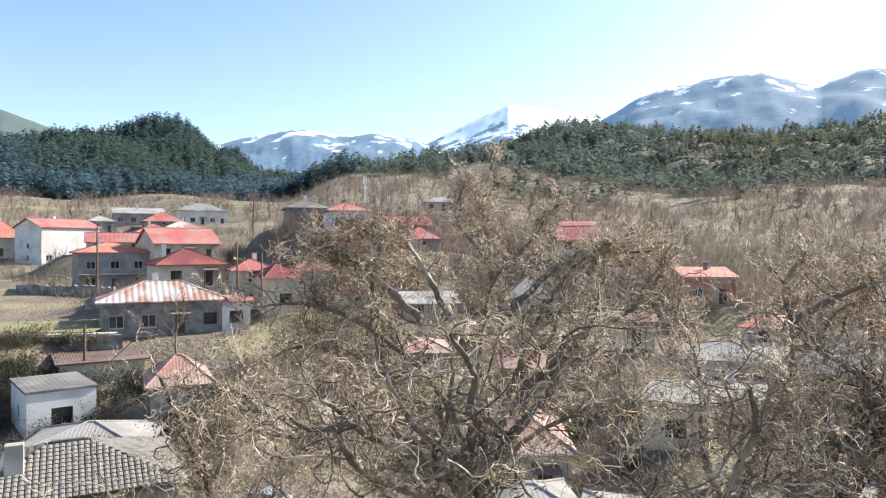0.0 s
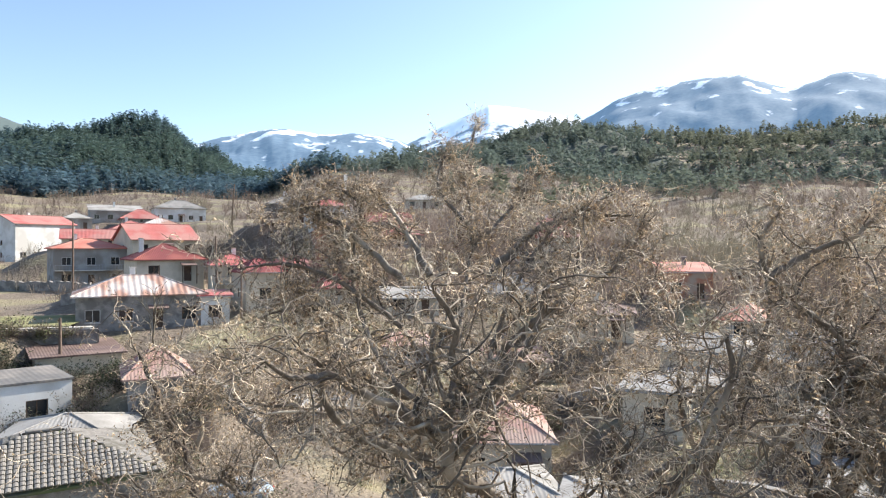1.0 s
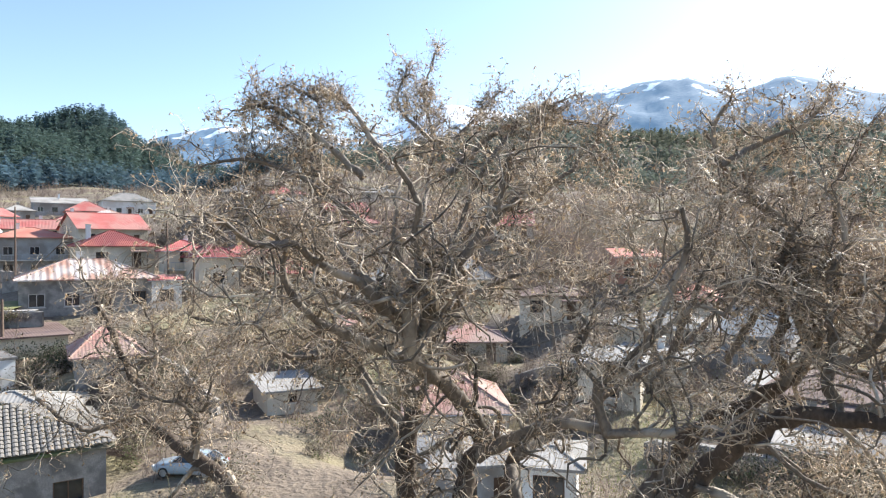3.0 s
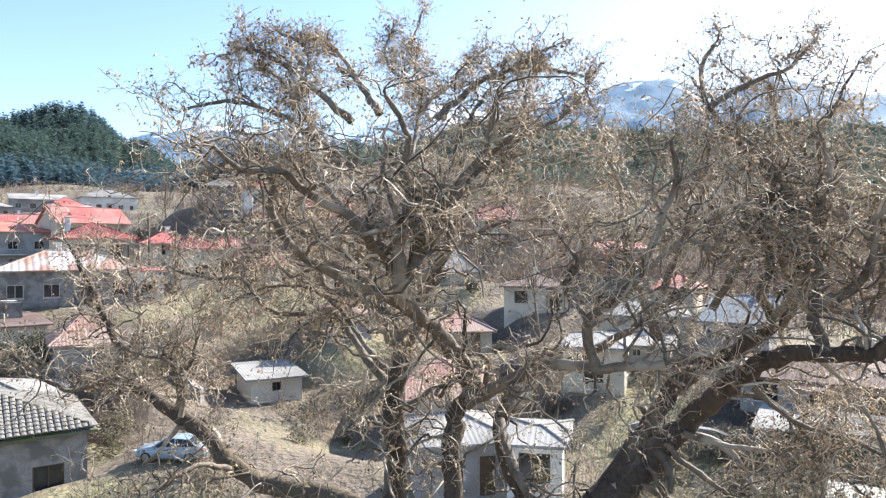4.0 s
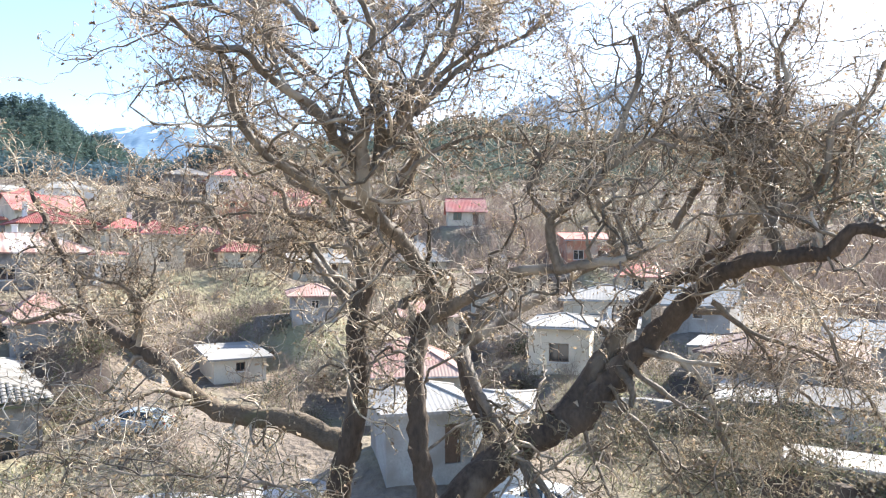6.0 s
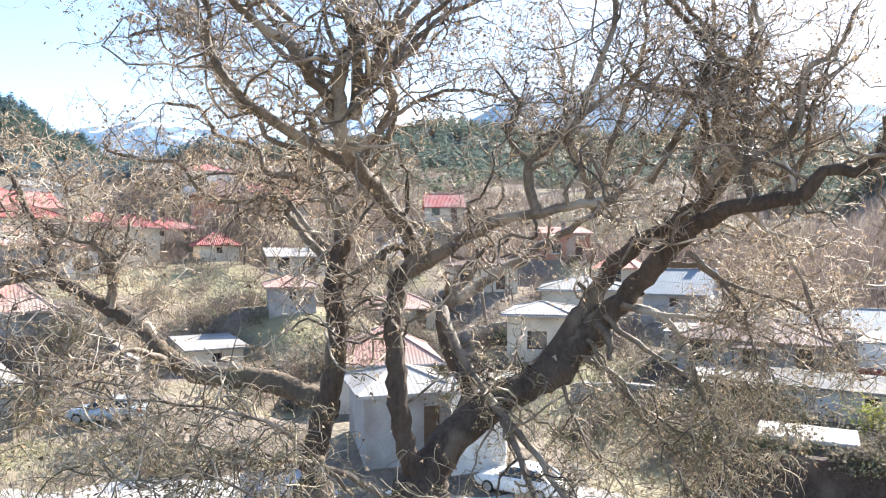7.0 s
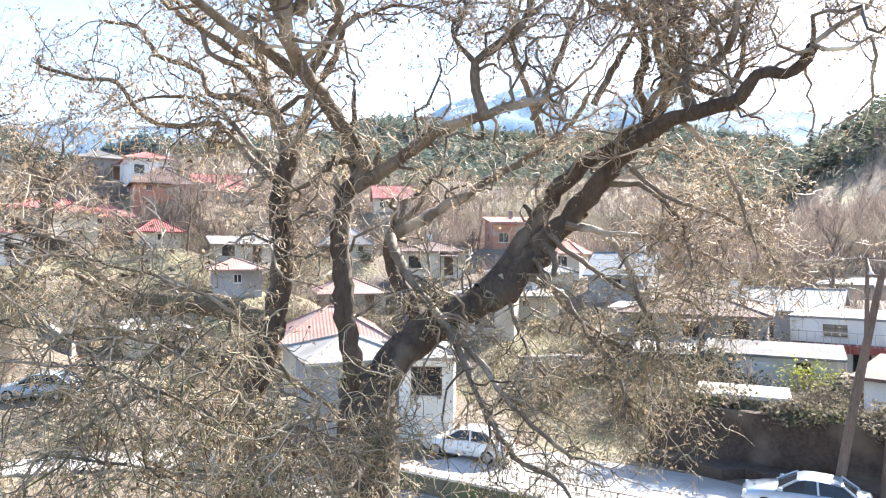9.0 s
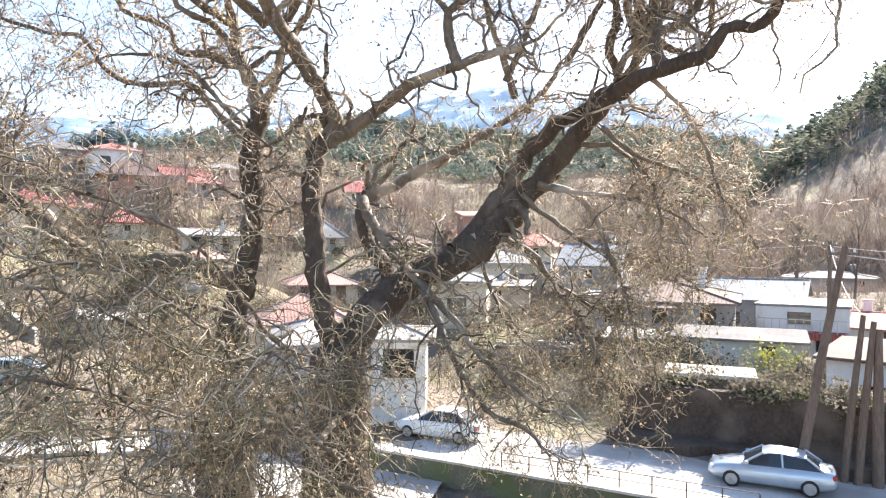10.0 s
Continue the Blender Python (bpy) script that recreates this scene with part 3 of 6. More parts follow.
STEMS_3 = [
    (0.09, 0.03, [(7.79, 11.7, 12.66), (7.67, 11.6, 13.39), (7.43, 11.4, 14.19), (6.71, 11.2, 14.65), (6.17, 11.0, 14.99), (5.65, 10.8, 15.41), (5.4, 10.6, 16.01), (5.59, 10.5, 16.35)]),
    (0.08, 0.03, [(7.56, 10.6, 11.52), (7.5, 10.8, 11.89), (7.43, 11.0, 12.27), (8.19, 10.6, 11.85), (8.36, 10.3, 12.29), (8.38, 10.2, 13.03), (8.51, 10.0, 13.67)]),
    (0.08, 0.02, [(7.67, 11.6, 13.39), (8.16, 11.5, 14.31), (8.08, 11.4, 15.12), (8.43, 11.2, 15.9), (8.5, 11.0, 16.24)]),
]
STEMS_4 = [
    (0.06, 0.02, [(5.65, 10.8, 15.41), (6.36, 10.8, 15.82), (7.02, 10.7, 16.1), (7.46, 10.6, 16.56)]),
    (0.21, 0.16, [(2.0, 12.3, 6.34), (1.67, 12.3, 7.18), (1.55, 12.3, 8.21), (1.51, 12.35, 9.23), (1.58, 12.4, 9.99), (1.79, 12.4, 10.3)]),
    (0.16, 0.1, [(1.79, 12.4, 10.25), (1.91, 12.35, 10.58), (1.63, 12.2, 11.06), (1.24, 11.9, 11.53), (0.92, 11.5, 11.87), (0.61, 11.0, 12.12), (0.47, 10.6, 12.42), (0.43, 10.4, 13.05), (0.46, 10.3, 13.44)]),
]
STEMS_5 = [
    (0.11, 0.03, [(0.49, 11.0, 12.48), (0.25, 10.6, 12.92), (-0.13, 10.1, 13.34), (-0.3, 10.0, 13.56), (-0.7, 9.8, 13.76), (-0.99, 9.6, 13.94), (-1.25, 9.4, 14.14), (-1.72, 9.2, 14.12), (-2.01, 9.0, 14.39)]),
    (0.11, 0.03, [(0.66, 11.7, 12.0), (0.28, 11.5, 12.26), (-0.36, 11.2, 12.55), (-0.86, 10.9, 12.83), (-1.21, 10.6, 13.15), (-1.47, 10.4, 13.64), (-1.4, 10.2, 14.08), (-1.71, 10.0, 14.32)]),
    (0.12, 0.03, [(0.65, 10.7, 12.67), (0.85, 10.5, 13.16), (1.0, 10.3, 13.56), (1.41, 10.1, 14.12), (1.71, 9.9, 14.57), (1.84, 9.7, 15.25)]),
]
STEMS_6 = [
    (0.10, 0.03, [(0.68, 10.6, 12.87), (0.71, 10.4, 13.57), (0.49, 10.2, 14.18), (0.56, 10.0, 14.7), (0.23, 9.8, 15.25)]),
    (0.09, 0.03, [(1.0, 13.0, 12.37), (1.34, 12.6, 12.97), (1.49, 12.3, 13.39), (1.32, 12.0, 13.77), (1.83, 11.7, 14.51), (2.47, 11.4, 15.04), (2.59, 11.1, 15.6)]),
    (0.14, 0.06, [(1.73, 12.4, 10.2), (2.11, 12.3, 10.41), (2.47, 12.0, 10.67), (2.86, 11.5, 10.97), (3.2, 10.9, 11.15), (3.5, 10.2, 11.19), (3.86, 9.8, 11.27), (4.28, 9.5, 11.37)]),
]
STEMS_7 = [
    (0.09, 0.03, [(3.5, 10.2, 11.18), (3.36, 10.2, 11.56), (3.31, 10.1, 11.94), (3.66, 10.0, 12.24), (4.04, 9.9, 12.63), (4.15, 9.8, 12.96), (4.28, 9.7, 13.41), (4.46, 9.5, 14.08), (4.32, 9.4, 14.62)]),
    (0.05, 0.02, [(4.08, 9.9, 12.7), (4.79, 9.8, 13.18), (5.07, 9.6, 13.05), (5.34, 9.4, 13.7)]),
    (0.05, 0.02, [(3.32, 10.1, 11.94), (2.99, 10.2, 12.38), (3.14, 10.1, 12.8), (2.75, 10.0, 13.35)]),
]
STEMS_8 = [
    (0.20, 0.15, [(2.33, 12.8, 6.35), (2.94, 13.3, 7.25), (3.23, 13.8, 7.8), (2.94, 14.4, 8.41), (2.89, 14.9, 9.07), (3.06, 15.0, 9.54)]),
    (0.15, 0.05, [(2.93, 15.0, 9.37), (3.24, 15.0, 9.53), (3.79, 15.2, 9.78), (4.66, 15.4, 10.29), (5.65, 15.4, 10.86), (6.62, 15.3, 11.48), (7.45, 15.2, 12.17), (7.8, 15.0, 12.84)]),
    (0.07, 0.03, [(1.5, 12.4, 9.84), (1.41, 12.5, 10.41), (1.21, 12.6, 10.48), (0.91, 12.7, 10.26), (0.56, 12.8, 10.1)]),
]
STEMS_9 = [
    (0.12, 0.03, [(2.79, 14.4, 9.33), (2.85, 13.4, 8.72), (3.1, 12.6, 8.17), (3.37, 12.0, 7.64), (3.6, 11.5, 6.99), (3.72, 11.1, 6.47), (3.97, 10.8, 5.95), (4.26, 10.5, 5.54), (4.68, 10.2, 5.37), (4.88, 10.0, 5.1)]),
    (0.07, 0.02, [(3.45, 11.9, 7.55), (3.89, 11.6, 7.06), (4.17, 11.2, 6.52), (4.47, 10.9, 6.18), (5.07, 10.6, 5.64), (5.81, 10.4, 5.35)]),
    (0.08, 0.02, [(5.88, 12.3, 9.53), (6.46, 12.0, 9.42), (6.9, 11.7, 8.87), (6.96, 11.4, 8.13), (7.2, 11.2, 7.4), (7.3, 11.0, 6.59)]),
]
STEMS_10 = [
    (0.07, 0.02, [(5.13, 12.5, 8.53), (5.72, 12.2, 8.21), (6.17, 11.9, 7.46), (6.66, 11.7, 6.71), (6.9, 11.5, 5.87)]),
    (0.06, 0.02, [(6.58, 12.0, 10.35), (7.15, 11.7, 10.29), (7.57, 11.4, 9.95), (7.86, 11.2, 9.3), (7.84, 11.0, 8.45)]),
    (0.07, 0.02, [(1.47, 11.6, 5.83), (0.7, 11.0, 5.83), (0.18, 10.4, 5.58), (-0.34, 9.8, 5.86), (-0.53, 9.4, 5.54), (-0.32, 9.1, 5.05)]),
]
STEMS_11 = [
    (0.06, 0.02, [(1.85, 11.6, 5.42), (1.37, 10.8, 5.11), (1.54, 10.2, 4.85), (1.89, 9.8, 4.78), (2.3, 9.4, 4.63)]),
    (0.05, 0.02, [(1.08, 11.4, 5.99), (0.02, 10.6, 6.63), (-0.71, 10.0, 6.68), (-1.35, 9.6, 7.15), (-1.91, 9.2, 6.95), (-2.19, 8.9, 6.62)]),
    (0.05, 0.02, [(1.29, 11.6, 6.41), (0.19, 10.8, 7.27), (-0.72, 10.2, 7.59), (-1.45, 9.8, 7.93), (-2.01, 9.4, 8.09), (-2.35, 9.1, 7.91)]),
]
LOW_0 = [
    (0.24, 0.2, [(0.0, 13.6, 6.34), (0.21, 13.4, 7.24), (0.37, 13.3, 7.9), (0.51, 13.3, 8.76), (0.47, 13.3, 9.95), (0.63, 13.3, 10.87)]),
    (0.15, 0.08, [(0.63, 13.3, 10.82), (0.46, 13.6, 11.5), (0.24, 13.9, 12.09), (0.17, 14.0, 12.67), (0.0, 14.0, 13.34)]),
    (0.09, 0.03, [(0.17, 14.0, 12.67), (-0.48, 13.8, 12.95), (-1.05, 13.6, 13.28), (-1.53, 13.4, 13.57), (-1.75, 13.2, 14.11), (-1.96, 13.0, 14.68)]),
]
LOW_1 = [
    (0.10, 0.03, [(0.65, 13.3, 10.87), (0.91, 13.4, 11.38), (1.07, 13.6, 12.07), (1.53, 13.6, 12.88), (1.67, 13.6, 13.45), (1.52, 13.5, 14.08), (2.18, 13.4, 14.77), (2.37, 13.2, 15.38)]),
    (0.09, 0.03, [(0.27, 13.8, 11.8), (-0.22, 14.2, 12.07), (-0.9, 14.6, 12.22), (-1.08, 14.8, 12.71), (-1.92, 14.9, 13.04), (-2.27, 15.0, 13.57), (-2.93, 15.1, 13.67)]),
    (0.09, 0.03, [(0.51, 13.4, 10.28), (-0.11, 14.0, 10.86), (-0.45, 14.6, 11.36), (-0.82, 15.2, 11.73), (-1.51, 15.2, 11.64), (-2.12, 15.1, 11.73), (-2.43, 15.0, 12.05), (-2.63, 14.9, 12.42), (-3.32, 14.9, 12.44), (-4.02, 14.8, 12.63)]),
]
LOW_2 = [
    (0.07, 0.02, [(0.58, 13.4, 10.45), (0.03, 13.8, 10.96), (-0.55, 14.4, 11.72), (-1.18, 15.0, 12.18), (-2.19, 15.4, 12.23), (-2.95, 15.6, 11.91)]),
    (0.07, 0.02, [(0.2, 13.9, 12.13), (-0.31, 13.8, 12.61), (-0.86, 13.7, 12.83), (-1.02, 13.6, 13.33), (-1.61, 13.5, 13.92), (-1.81, 13.4, 14.34), (-2.52, 13.3, 14.69), (-3.22, 13.2, 14.45)]),
    (0.24, 0.19, [(0.45, 13.35, 7.49), (0.03, 13.6, 7.74), (-0.89, 14.2, 8.0), (-1.99, 14.8, 7.97), (-2.81, 15.2, 8.23), (-3.21, 15.4, 8.59)]),
]
LOW_3 = [
    (0.19, 0.05, [(-3.17, 15.4, 8.53), (-3.61, 15.6, 8.99), (-4.26, 15.8, 9.36), (-4.95, 16.3, 9.67), (-5.58, 16.8, 9.95), (-5.84, 17.3, 10.48), (-6.37, 17.6, 11.21), (-6.86, 17.8, 12.25), (-7.4, 18.0, 13.16)]),
    (0.08, 0.02, [(-4.26, 15.8, 9.4), (-4.18, 15.7, 10.17), (-4.51, 15.6, 10.81), (-3.92, 15.4, 10.46), (-3.7, 15.2, 11.21)]),
    (0.09, 0.03, [(-5.61, 16.8, 10.15), (-6.04, 16.6, 10.06), (-6.69, 16.4, 9.85), (-7.2, 16.2, 10.15), (-7.7, 16.0, 10.69)]),
]
LOW_4 = [
    (0.07, 0.02, [(-5.84, 17.3, 10.48), (-5.48, 17.2, 11.31), (-5.58, 17.1, 12.26), (-5.93, 17.0, 12.93)]),
    (0.06, 0.02, [(-4.12, 15.6, 9.37), (-4.02, 15.4, 10.08), (-4.23, 15.2, 10.64), (-4.78, 15.0, 10.85), (-5.11, 14.8, 11.05)]),
    (0.08, 0.02, [(-2.87, 15.2, 8.27), (-3.5, 14.4, 8.64), (-4.1, 13.8, 8.4), (-4.52, 13.2, 8.3), (-4.88, 12.6, 8.13)]),
]
BOUGHS_0 = [
    (0.055, 0.02, [(0.3, 12.2, 13.3), (-0.1, 12.5, 14.1), (-1.0, 12.6, 15.1), (-1.2, 12.6, 15.8), (-1.9, 12.9, 16.4)]),
    (0.075, 0.02, [(0.2, 11.9, 15.4), (-0.2, 12.3, 16.1), (-0.7, 12.6, 16.8), (-1.2, 13.0, 17.1)]),
    (0.075, 0.02, [(-0.3, 12.1, 15.3), (-1.3, 12.3, 16.2), (-2.0, 12.4, 16.6), (-2.7, 12.8, 16.6)]),
    (0.075, 0.02, [(1.2, 12.1, 15.4), (2.3, 12.5, 16.3), (3.4, 12.8, 16.5), (4.3, 13.2, 16.5)]),
]
BOUGHS_1 = [
    (0.055, 0.02, [(-0.3, 11.9, 14.5), (-1.4, 11.9, 15.3), (-2.4, 12.0, 15.6), (-3.2, 12.4, 15.5)]),
    (0.08, 0.02, [(5.3, 12.5, 11.6), (5.8, 12.2, 13.0), (6.2, 12.0, 14.3), (6.2, 11.9, 15.6), (5.9, 11.9, 16.2)]),
    (0.08, 0.02, [(6.4, 12.1, 11.9), (7.1, 11.6, 13.5), (7.3, 11.4, 14.9), (7.1, 11.4, 16.0)]),
    (0.08, 0.02, [(5.5, 12.5, 11.3), (4.8, 12.2, 12.8), (5.0, 13.0, 14.1), (4.9, 13.4, 15.0)]),
]
BOUGHS_2 = [
    (0.08, 0.02, [(7.1, 11.4, 11.6), (7.7, 11.0, 13.0), (8.0, 10.9, 14.4)]),
    (0.055, 0.02, [(0.8, 12.3, 12.4), (1.9, 12.3, 13.3), (2.9, 12.4, 13.6), (3.8, 12.8, 13.5)]),
    (0.055, 0.03, [(1.4, 11.7, 13.8), (2.3, 12.1, 14.8), (3.4, 12.3, 15.4), (4.2, 12.7, 16.1)]),
    (0.055, 0.02, [(0.9, 11.6, 13.1), (1.3, 11.8, 14.2), (1.8, 12.0, 15.4), (2.5, 12.2, 16.3), (3.4, 12.3, 16.8)]),
]
BOUGHS_3 = [
    (0.028, 0.01, [(1.1, 10.8, 5.5), (0.0, 9.4, 6.6), (-0.8, 8.4, 7.3), (-1.5, 7.8, 7.8), (-2.4, 7.4, 8.0)]),
    (0.028, 0.01, [(0.6, 9.9, 7.1), (-0.3, 8.9, 8.3), (-1.2, 8.3, 8.8), (-1.9, 7.9, 9.0), (-2.7, 7.7, 9.2)]),
    (0.028, 0.01, [(1.4, 10.1, 5.5), (0.4, 8.3, 6.1), (-0.5, 7.5, 6.4), (-1.2, 7.1, 6.5)]),
    (0.028, 0.01, [(1.6, 10.6, 5.9), (1.2, 8.7, 6.8), (0.6, 7.6, 7.2), (0.2, 7.1, 7.0)]),
]
BOUGHS_4 = [
    (0.028, 0.01, [(0.7, 9.7, 6.2), (-0.2, 8.6, 7.3), (-1.0, 8.1, 8.0), (-1.8, 7.7, 8.2)]),
    (0.028, 0.01, [(1.0, 9.7, 5.3), (-0.2, 8.4, 6.3), (-1.1, 7.7, 6.8), (-1.9, 7.3, 7.1)]),
    (0.028, 0.01, [(1.8, 10.4, 5.6), (1.7, 9.1, 6.4), (1.4, 8.4, 7.0), (1.1, 8.1, 6.8)]),
    (0.028, 0.01, [(1.6, 10.0, 5.2), (0.8, 8.8, 6.1), (0.5, 8.2, 6.6), (0.1, 7.9, 6.5)]),
]
BOUGHS_5 = [
    (0.055, 0.02, [(0.5, 10.6, 13.3), (0.8, 12.4, 14.8), (1.1, 14.2, 16.3), (1.0, 15.6, 17.6), (1.3, 16.4, 18.7)]),
    (0.05, 0.02, [(1.1, 14.2, 16.3), (0.4, 15.0, 17.2), (0.6, 15.6, 18.2)]),
    (0.05, 0.02, [(1.0, 13.6, 15.8), (2.0, 14.4, 16.8), (2.6, 15.0, 17.5)]),
    (0.055, 0.02, [(0.4, 10.5, 13.2), (-0.6, 11.3, 13.9), (-1.2, 12.2, 15.4), (-1.1, 12.6, 16.6), (-1.7, 12.8, 17.1)]),
]
DROOPS_0 = [
    (0.06, 0.02, [(5.84, 12.2, 9.57), (6.61, 11.9, 9.38), (7.47, 11.6, 9.29), (8.31, 11.3, 9.0), (8.88, 11.0, 8.52)]),
    (0.06, 0.02, [(5.54, 12.3, 9.35), (6.09, 12, 8.84), (6.9, 11.8, 8.32), (7.87, 11.5, 8.14), (8.69, 11.2, 7.65)]),
    (0.05, 0.02, [(5.24, 12.4, 8.91), (5.73, 12.2, 8.07), (6.43, 12, 7.44), (7.25, 11.8, 7.03), (8.17, 11.6, 6.72)]),
]
DROOPS_1 = [
    (0.05, 0.02, [(4.59, 12.5, 8.59), (4.86, 12.3, 7.65), (5.11, 12.1, 6.95), (5.7, 11.9, 6.24)]),
    (0.05, 0.02, [(6.72, 11.3, 10.57), (7.41, 11, 9.98), (8.38, 10.8, 9.68), (9.12, 10.6, 9.09), (9.51, 10.4, 8.32)]),
    (0.05, 0.02, [(7.01, 10.4, 11.42), (7.78, 10.3, 10.8), (8.23, 10.2, 9.94), (8.47, 10.1, 9.19)]),
]
NEAR_LIMBS = STEMS_0 + STEMS_1 + STEMS_2 + STEMS_3 + STEMS_4 + STEMS_5 + STEMS_6 + STEMS_7 + STEMS_8 + STEMS_9 + STEMS_10 + STEMS_11 + BOUGHS_0 + BOUGHS_1 + BOUGHS_2 + BOUGHS_3 + BOUGHS_4 + BOUGHS_5 + DROOPS_0 + DROOPS_1
BACK_LIMBS = LOW_0 + LOW_1 + LOW_2 + LOW_3 + LOW_4


def spline(pts, step, jitter, rng):
    """A smooth line through control points, evenly stepped, with small natural kinks."""
    p = np.array(pts, float)
    q = np.vstack([2 * p[0] - p[1], p, 2 * p[-1] - p[-2]])
    out = []
    for i in range(1, len(q) - 2):
        a, b, c, d = q[i - 1:i + 3]
        m = max(2, int(np.linalg.norm(c - b) / step))
        for u in np.arange(m) / m:
            out.append(0.5 * (2 * b + (c - a) * u + (2 * a - 5 * b + 4 * c - d) * u * u + (3 * b - a - 3 * c + d) * u ** 3))
    out.append(p[-1])
    out = np.array(out)
    out[1:-1] += rng.normal(0, jitter, (len(out) - 2, 3))
    return out


def grow(start, way, length, k, wander, pull, rng):
    """Many branches at once: random walks of k points that bend and are pulled along z."""
    n = len(start)
    P = np.zeros((n, k, 3))
    P[:, 0] = start
    d = way / (np.linalg.norm(way, axis=1, keepdims=True) + 1e-9)
    for i in range(1, k):
        d = d + rng.normal(0, wander, (n, 3))
        d[:, 2] += pull if np.isscalar(pull) else pull[:, 0]
        d /= np.linalg.norm(d, axis=1, keepdims=True)
        P[:, i] = P[:, i - 1] + d * (length / (k - 1))[:, None]
    return P


def shoots(P, per, rng, spread, lo=0.15):
    """Starting points, directions and the place along the parent for the next order of branches."""
    n, k, _ = P.shape
    u = np.sort(rng.uniform(lo, 1, (n, per)), axis=1) * (k - 1)
    i = np.minimum(u.astype(int), k - 2)
    f = (u - i)[..., None]
    rows = np.arange(n)[:, None]
    a, b = P[rows, i], P[rows, i + 1]
    s = a * (1 - f) + b * f
    t = b - a
    t /= np.linalg.norm(t, axis=2, keepdims=True) + 1e-9
    side = rng.normal(0, 1, t.shape)
    side -= (side * t).sum(2, keepdims=True) * t
    side /= np.linalg.norm(side, axis=2, keepdims=True) + 1e-9
    return s.reshape(-1, 3), (t * (1 - spread) + side * spread).reshape(-1, 3), (u / (k - 1)).reshape(-1)


def plane_tree(base_xy, limbs, trunk, seed, label, density, top, mossy=()):
    """A plane tree: trunk, single limbs, and three orders of thinner wood with dead leaves."""
    rng = np.random.default_rng(seed)
    base = np.array((*base_xy, float(ground(*base_xy))))
    tree = thing("plane_tree", pose(*base), label, "tree")
    zt, r_low, r_top = trunk
    pts = spline([(base[0], base[1], base[2] - 1.0), (base[0] - 0.03, base[1], zt * 0.3), (base[0] - 0.05, base[1] + 0.05, zt * 0.65), (base[0], base[1] + 0.1, zt)], 0.35, 0.02, rng)
    u = np.linspace(0, 1, len(pts))
    rad = r_low + (r_top - r_low) * u + 0.4 * np.exp(-u * 9)
    rad[-2:] *= (0.85, 0.1)
    v, f = tubes(pts[None], rad[None], 18)
    v += rng.normal(0, 0.02, v.shape)
    me = mesh_from("trunk", v - base, f, M["bark"])
    me.polygons.foreach_set("use_smooth", [True] * len(me.polygons))
    part("trunk", me, tree, "thick furrowed grey-brown trunk")
    starts, ways, rads = [], [], []
    for num, (r0, r1, ctrl) in enumerate(limbs):
        pts = spline(ctrl, 0.16, 0.012 + r0 * 0.04, rng)
        u = np.linspace(0, 1, len(pts))
        rad = (r0 + (r1 - r0) * u ** 0.85) * (1 + 0.07 * np.sin(u * len(pts) * 0.7 + num) * rng.uniform(0.4, 1, len(u)))
        v, f = tubes(pts[None], rad[None], 10)
        v += rng.normal(0, 0.012, v.shape) * (0.4 + r0 * 2)
        me = mesh_from("limb", v - base, f, M["moss_bark"] if num in mossy else M["pale_bark" if r0 < 0.17 else "bark"])
        me.polygons.foreach_set("use_smooth", [True] * len(me.polygons))
        part("limb", me, tree, "crooked limb with green moss" if num in mossy else "")
        length = np.linalg.norm(np.diff(pts, axis=0), axis=1).sum()
        count = 4 + int(length * (3.6 if r0 < 0.04 else 5.0 if r0 < 0.085 else 3.0 if r0 < 0.15 else 1.8) * density)
        first = 0.3 if r0 < 0.085 or r0 > 0.17 else 0.1
        idx = (rng.uniform(first, 1, count) ** 0.8 * (len(pts) - 2)).astype(int)
        t = pts[idx + 1] - pts[idx]
        t /= np.linalg.norm(t, axis=1, keepdims=True)
        side = rng.normal(0, 1, t.shape) + np.array([0, 0, 0.25])
        side -= (side * t).sum(1, keepdims=True) * t
        side /= np.linalg.norm(side, axis=1, keepdims=True)
        starts += [pts[idx], np.repeat(pts[-1:], 3, 0)]
        end = (pts[-1] - pts[-3]) / np.linalg.norm(pts[-1] - pts[-3])
        ways += [t * 0.35 + side * 0.8, end + rng.normal(0, 0.5, (3, 3))]
        rads += [np.minimum(rad[idx] * 0.42, 0.02 if r0 < 0.085 else 0.032), np.full(3, r1 * 0.5)]
    S, W, R0 = np.concatenate(starts), np.concatenate(ways), np.concatenate(rads)
    # low branches hang, high ones rise and are shorter
    def pull(s, k):
        return np.clip((s[:, 2] - 10.5) * 0.045, -0.16 * k, 0.03)[:, None]

    def room(s):
        return np.clip((top - s[:, 2]) / 2.8, 0.25, 1.0)

    B1 = grow(S, W, rng.uniform(0.9, 2.8, len(S)) * room(S), 11, 0.5, pull(S, 1), rng)
    s2, w2, _ = shoots(B1, 8, rng, 0.66)
    B2 = grow(s2, w2, rng.uniform(0.22, 0.85, len(s2)) * room(s2), 6, 0.5, pull(s2, 1.4), rng)
    s3, w3, _ = shoots(B2, 4, rng, 0.65, 0.2)
    keep = rng.random(len(s3)) < np.where(s3[:, 2] > 9.0, 0.7, 0.48)
    s3, w3 = s3[keep], w3[keep]
    B3 = grow(s3, w3, rng.uniform(0.14, 0.5, len(s3)), 4, 0.46, pull(s3, 1.5), rng)
    r2 = 0.0045 + 0.008 * rng.random(len(B2))[:, None] ** 2
    r3 = rng.uniform(0.003, 0.0055, len(B3))[:, None]
    v, f = tubes(B1, np.maximum(R0, 0.011)[:, None] * np.linspace(1, 0.35, 11)[None], 5)
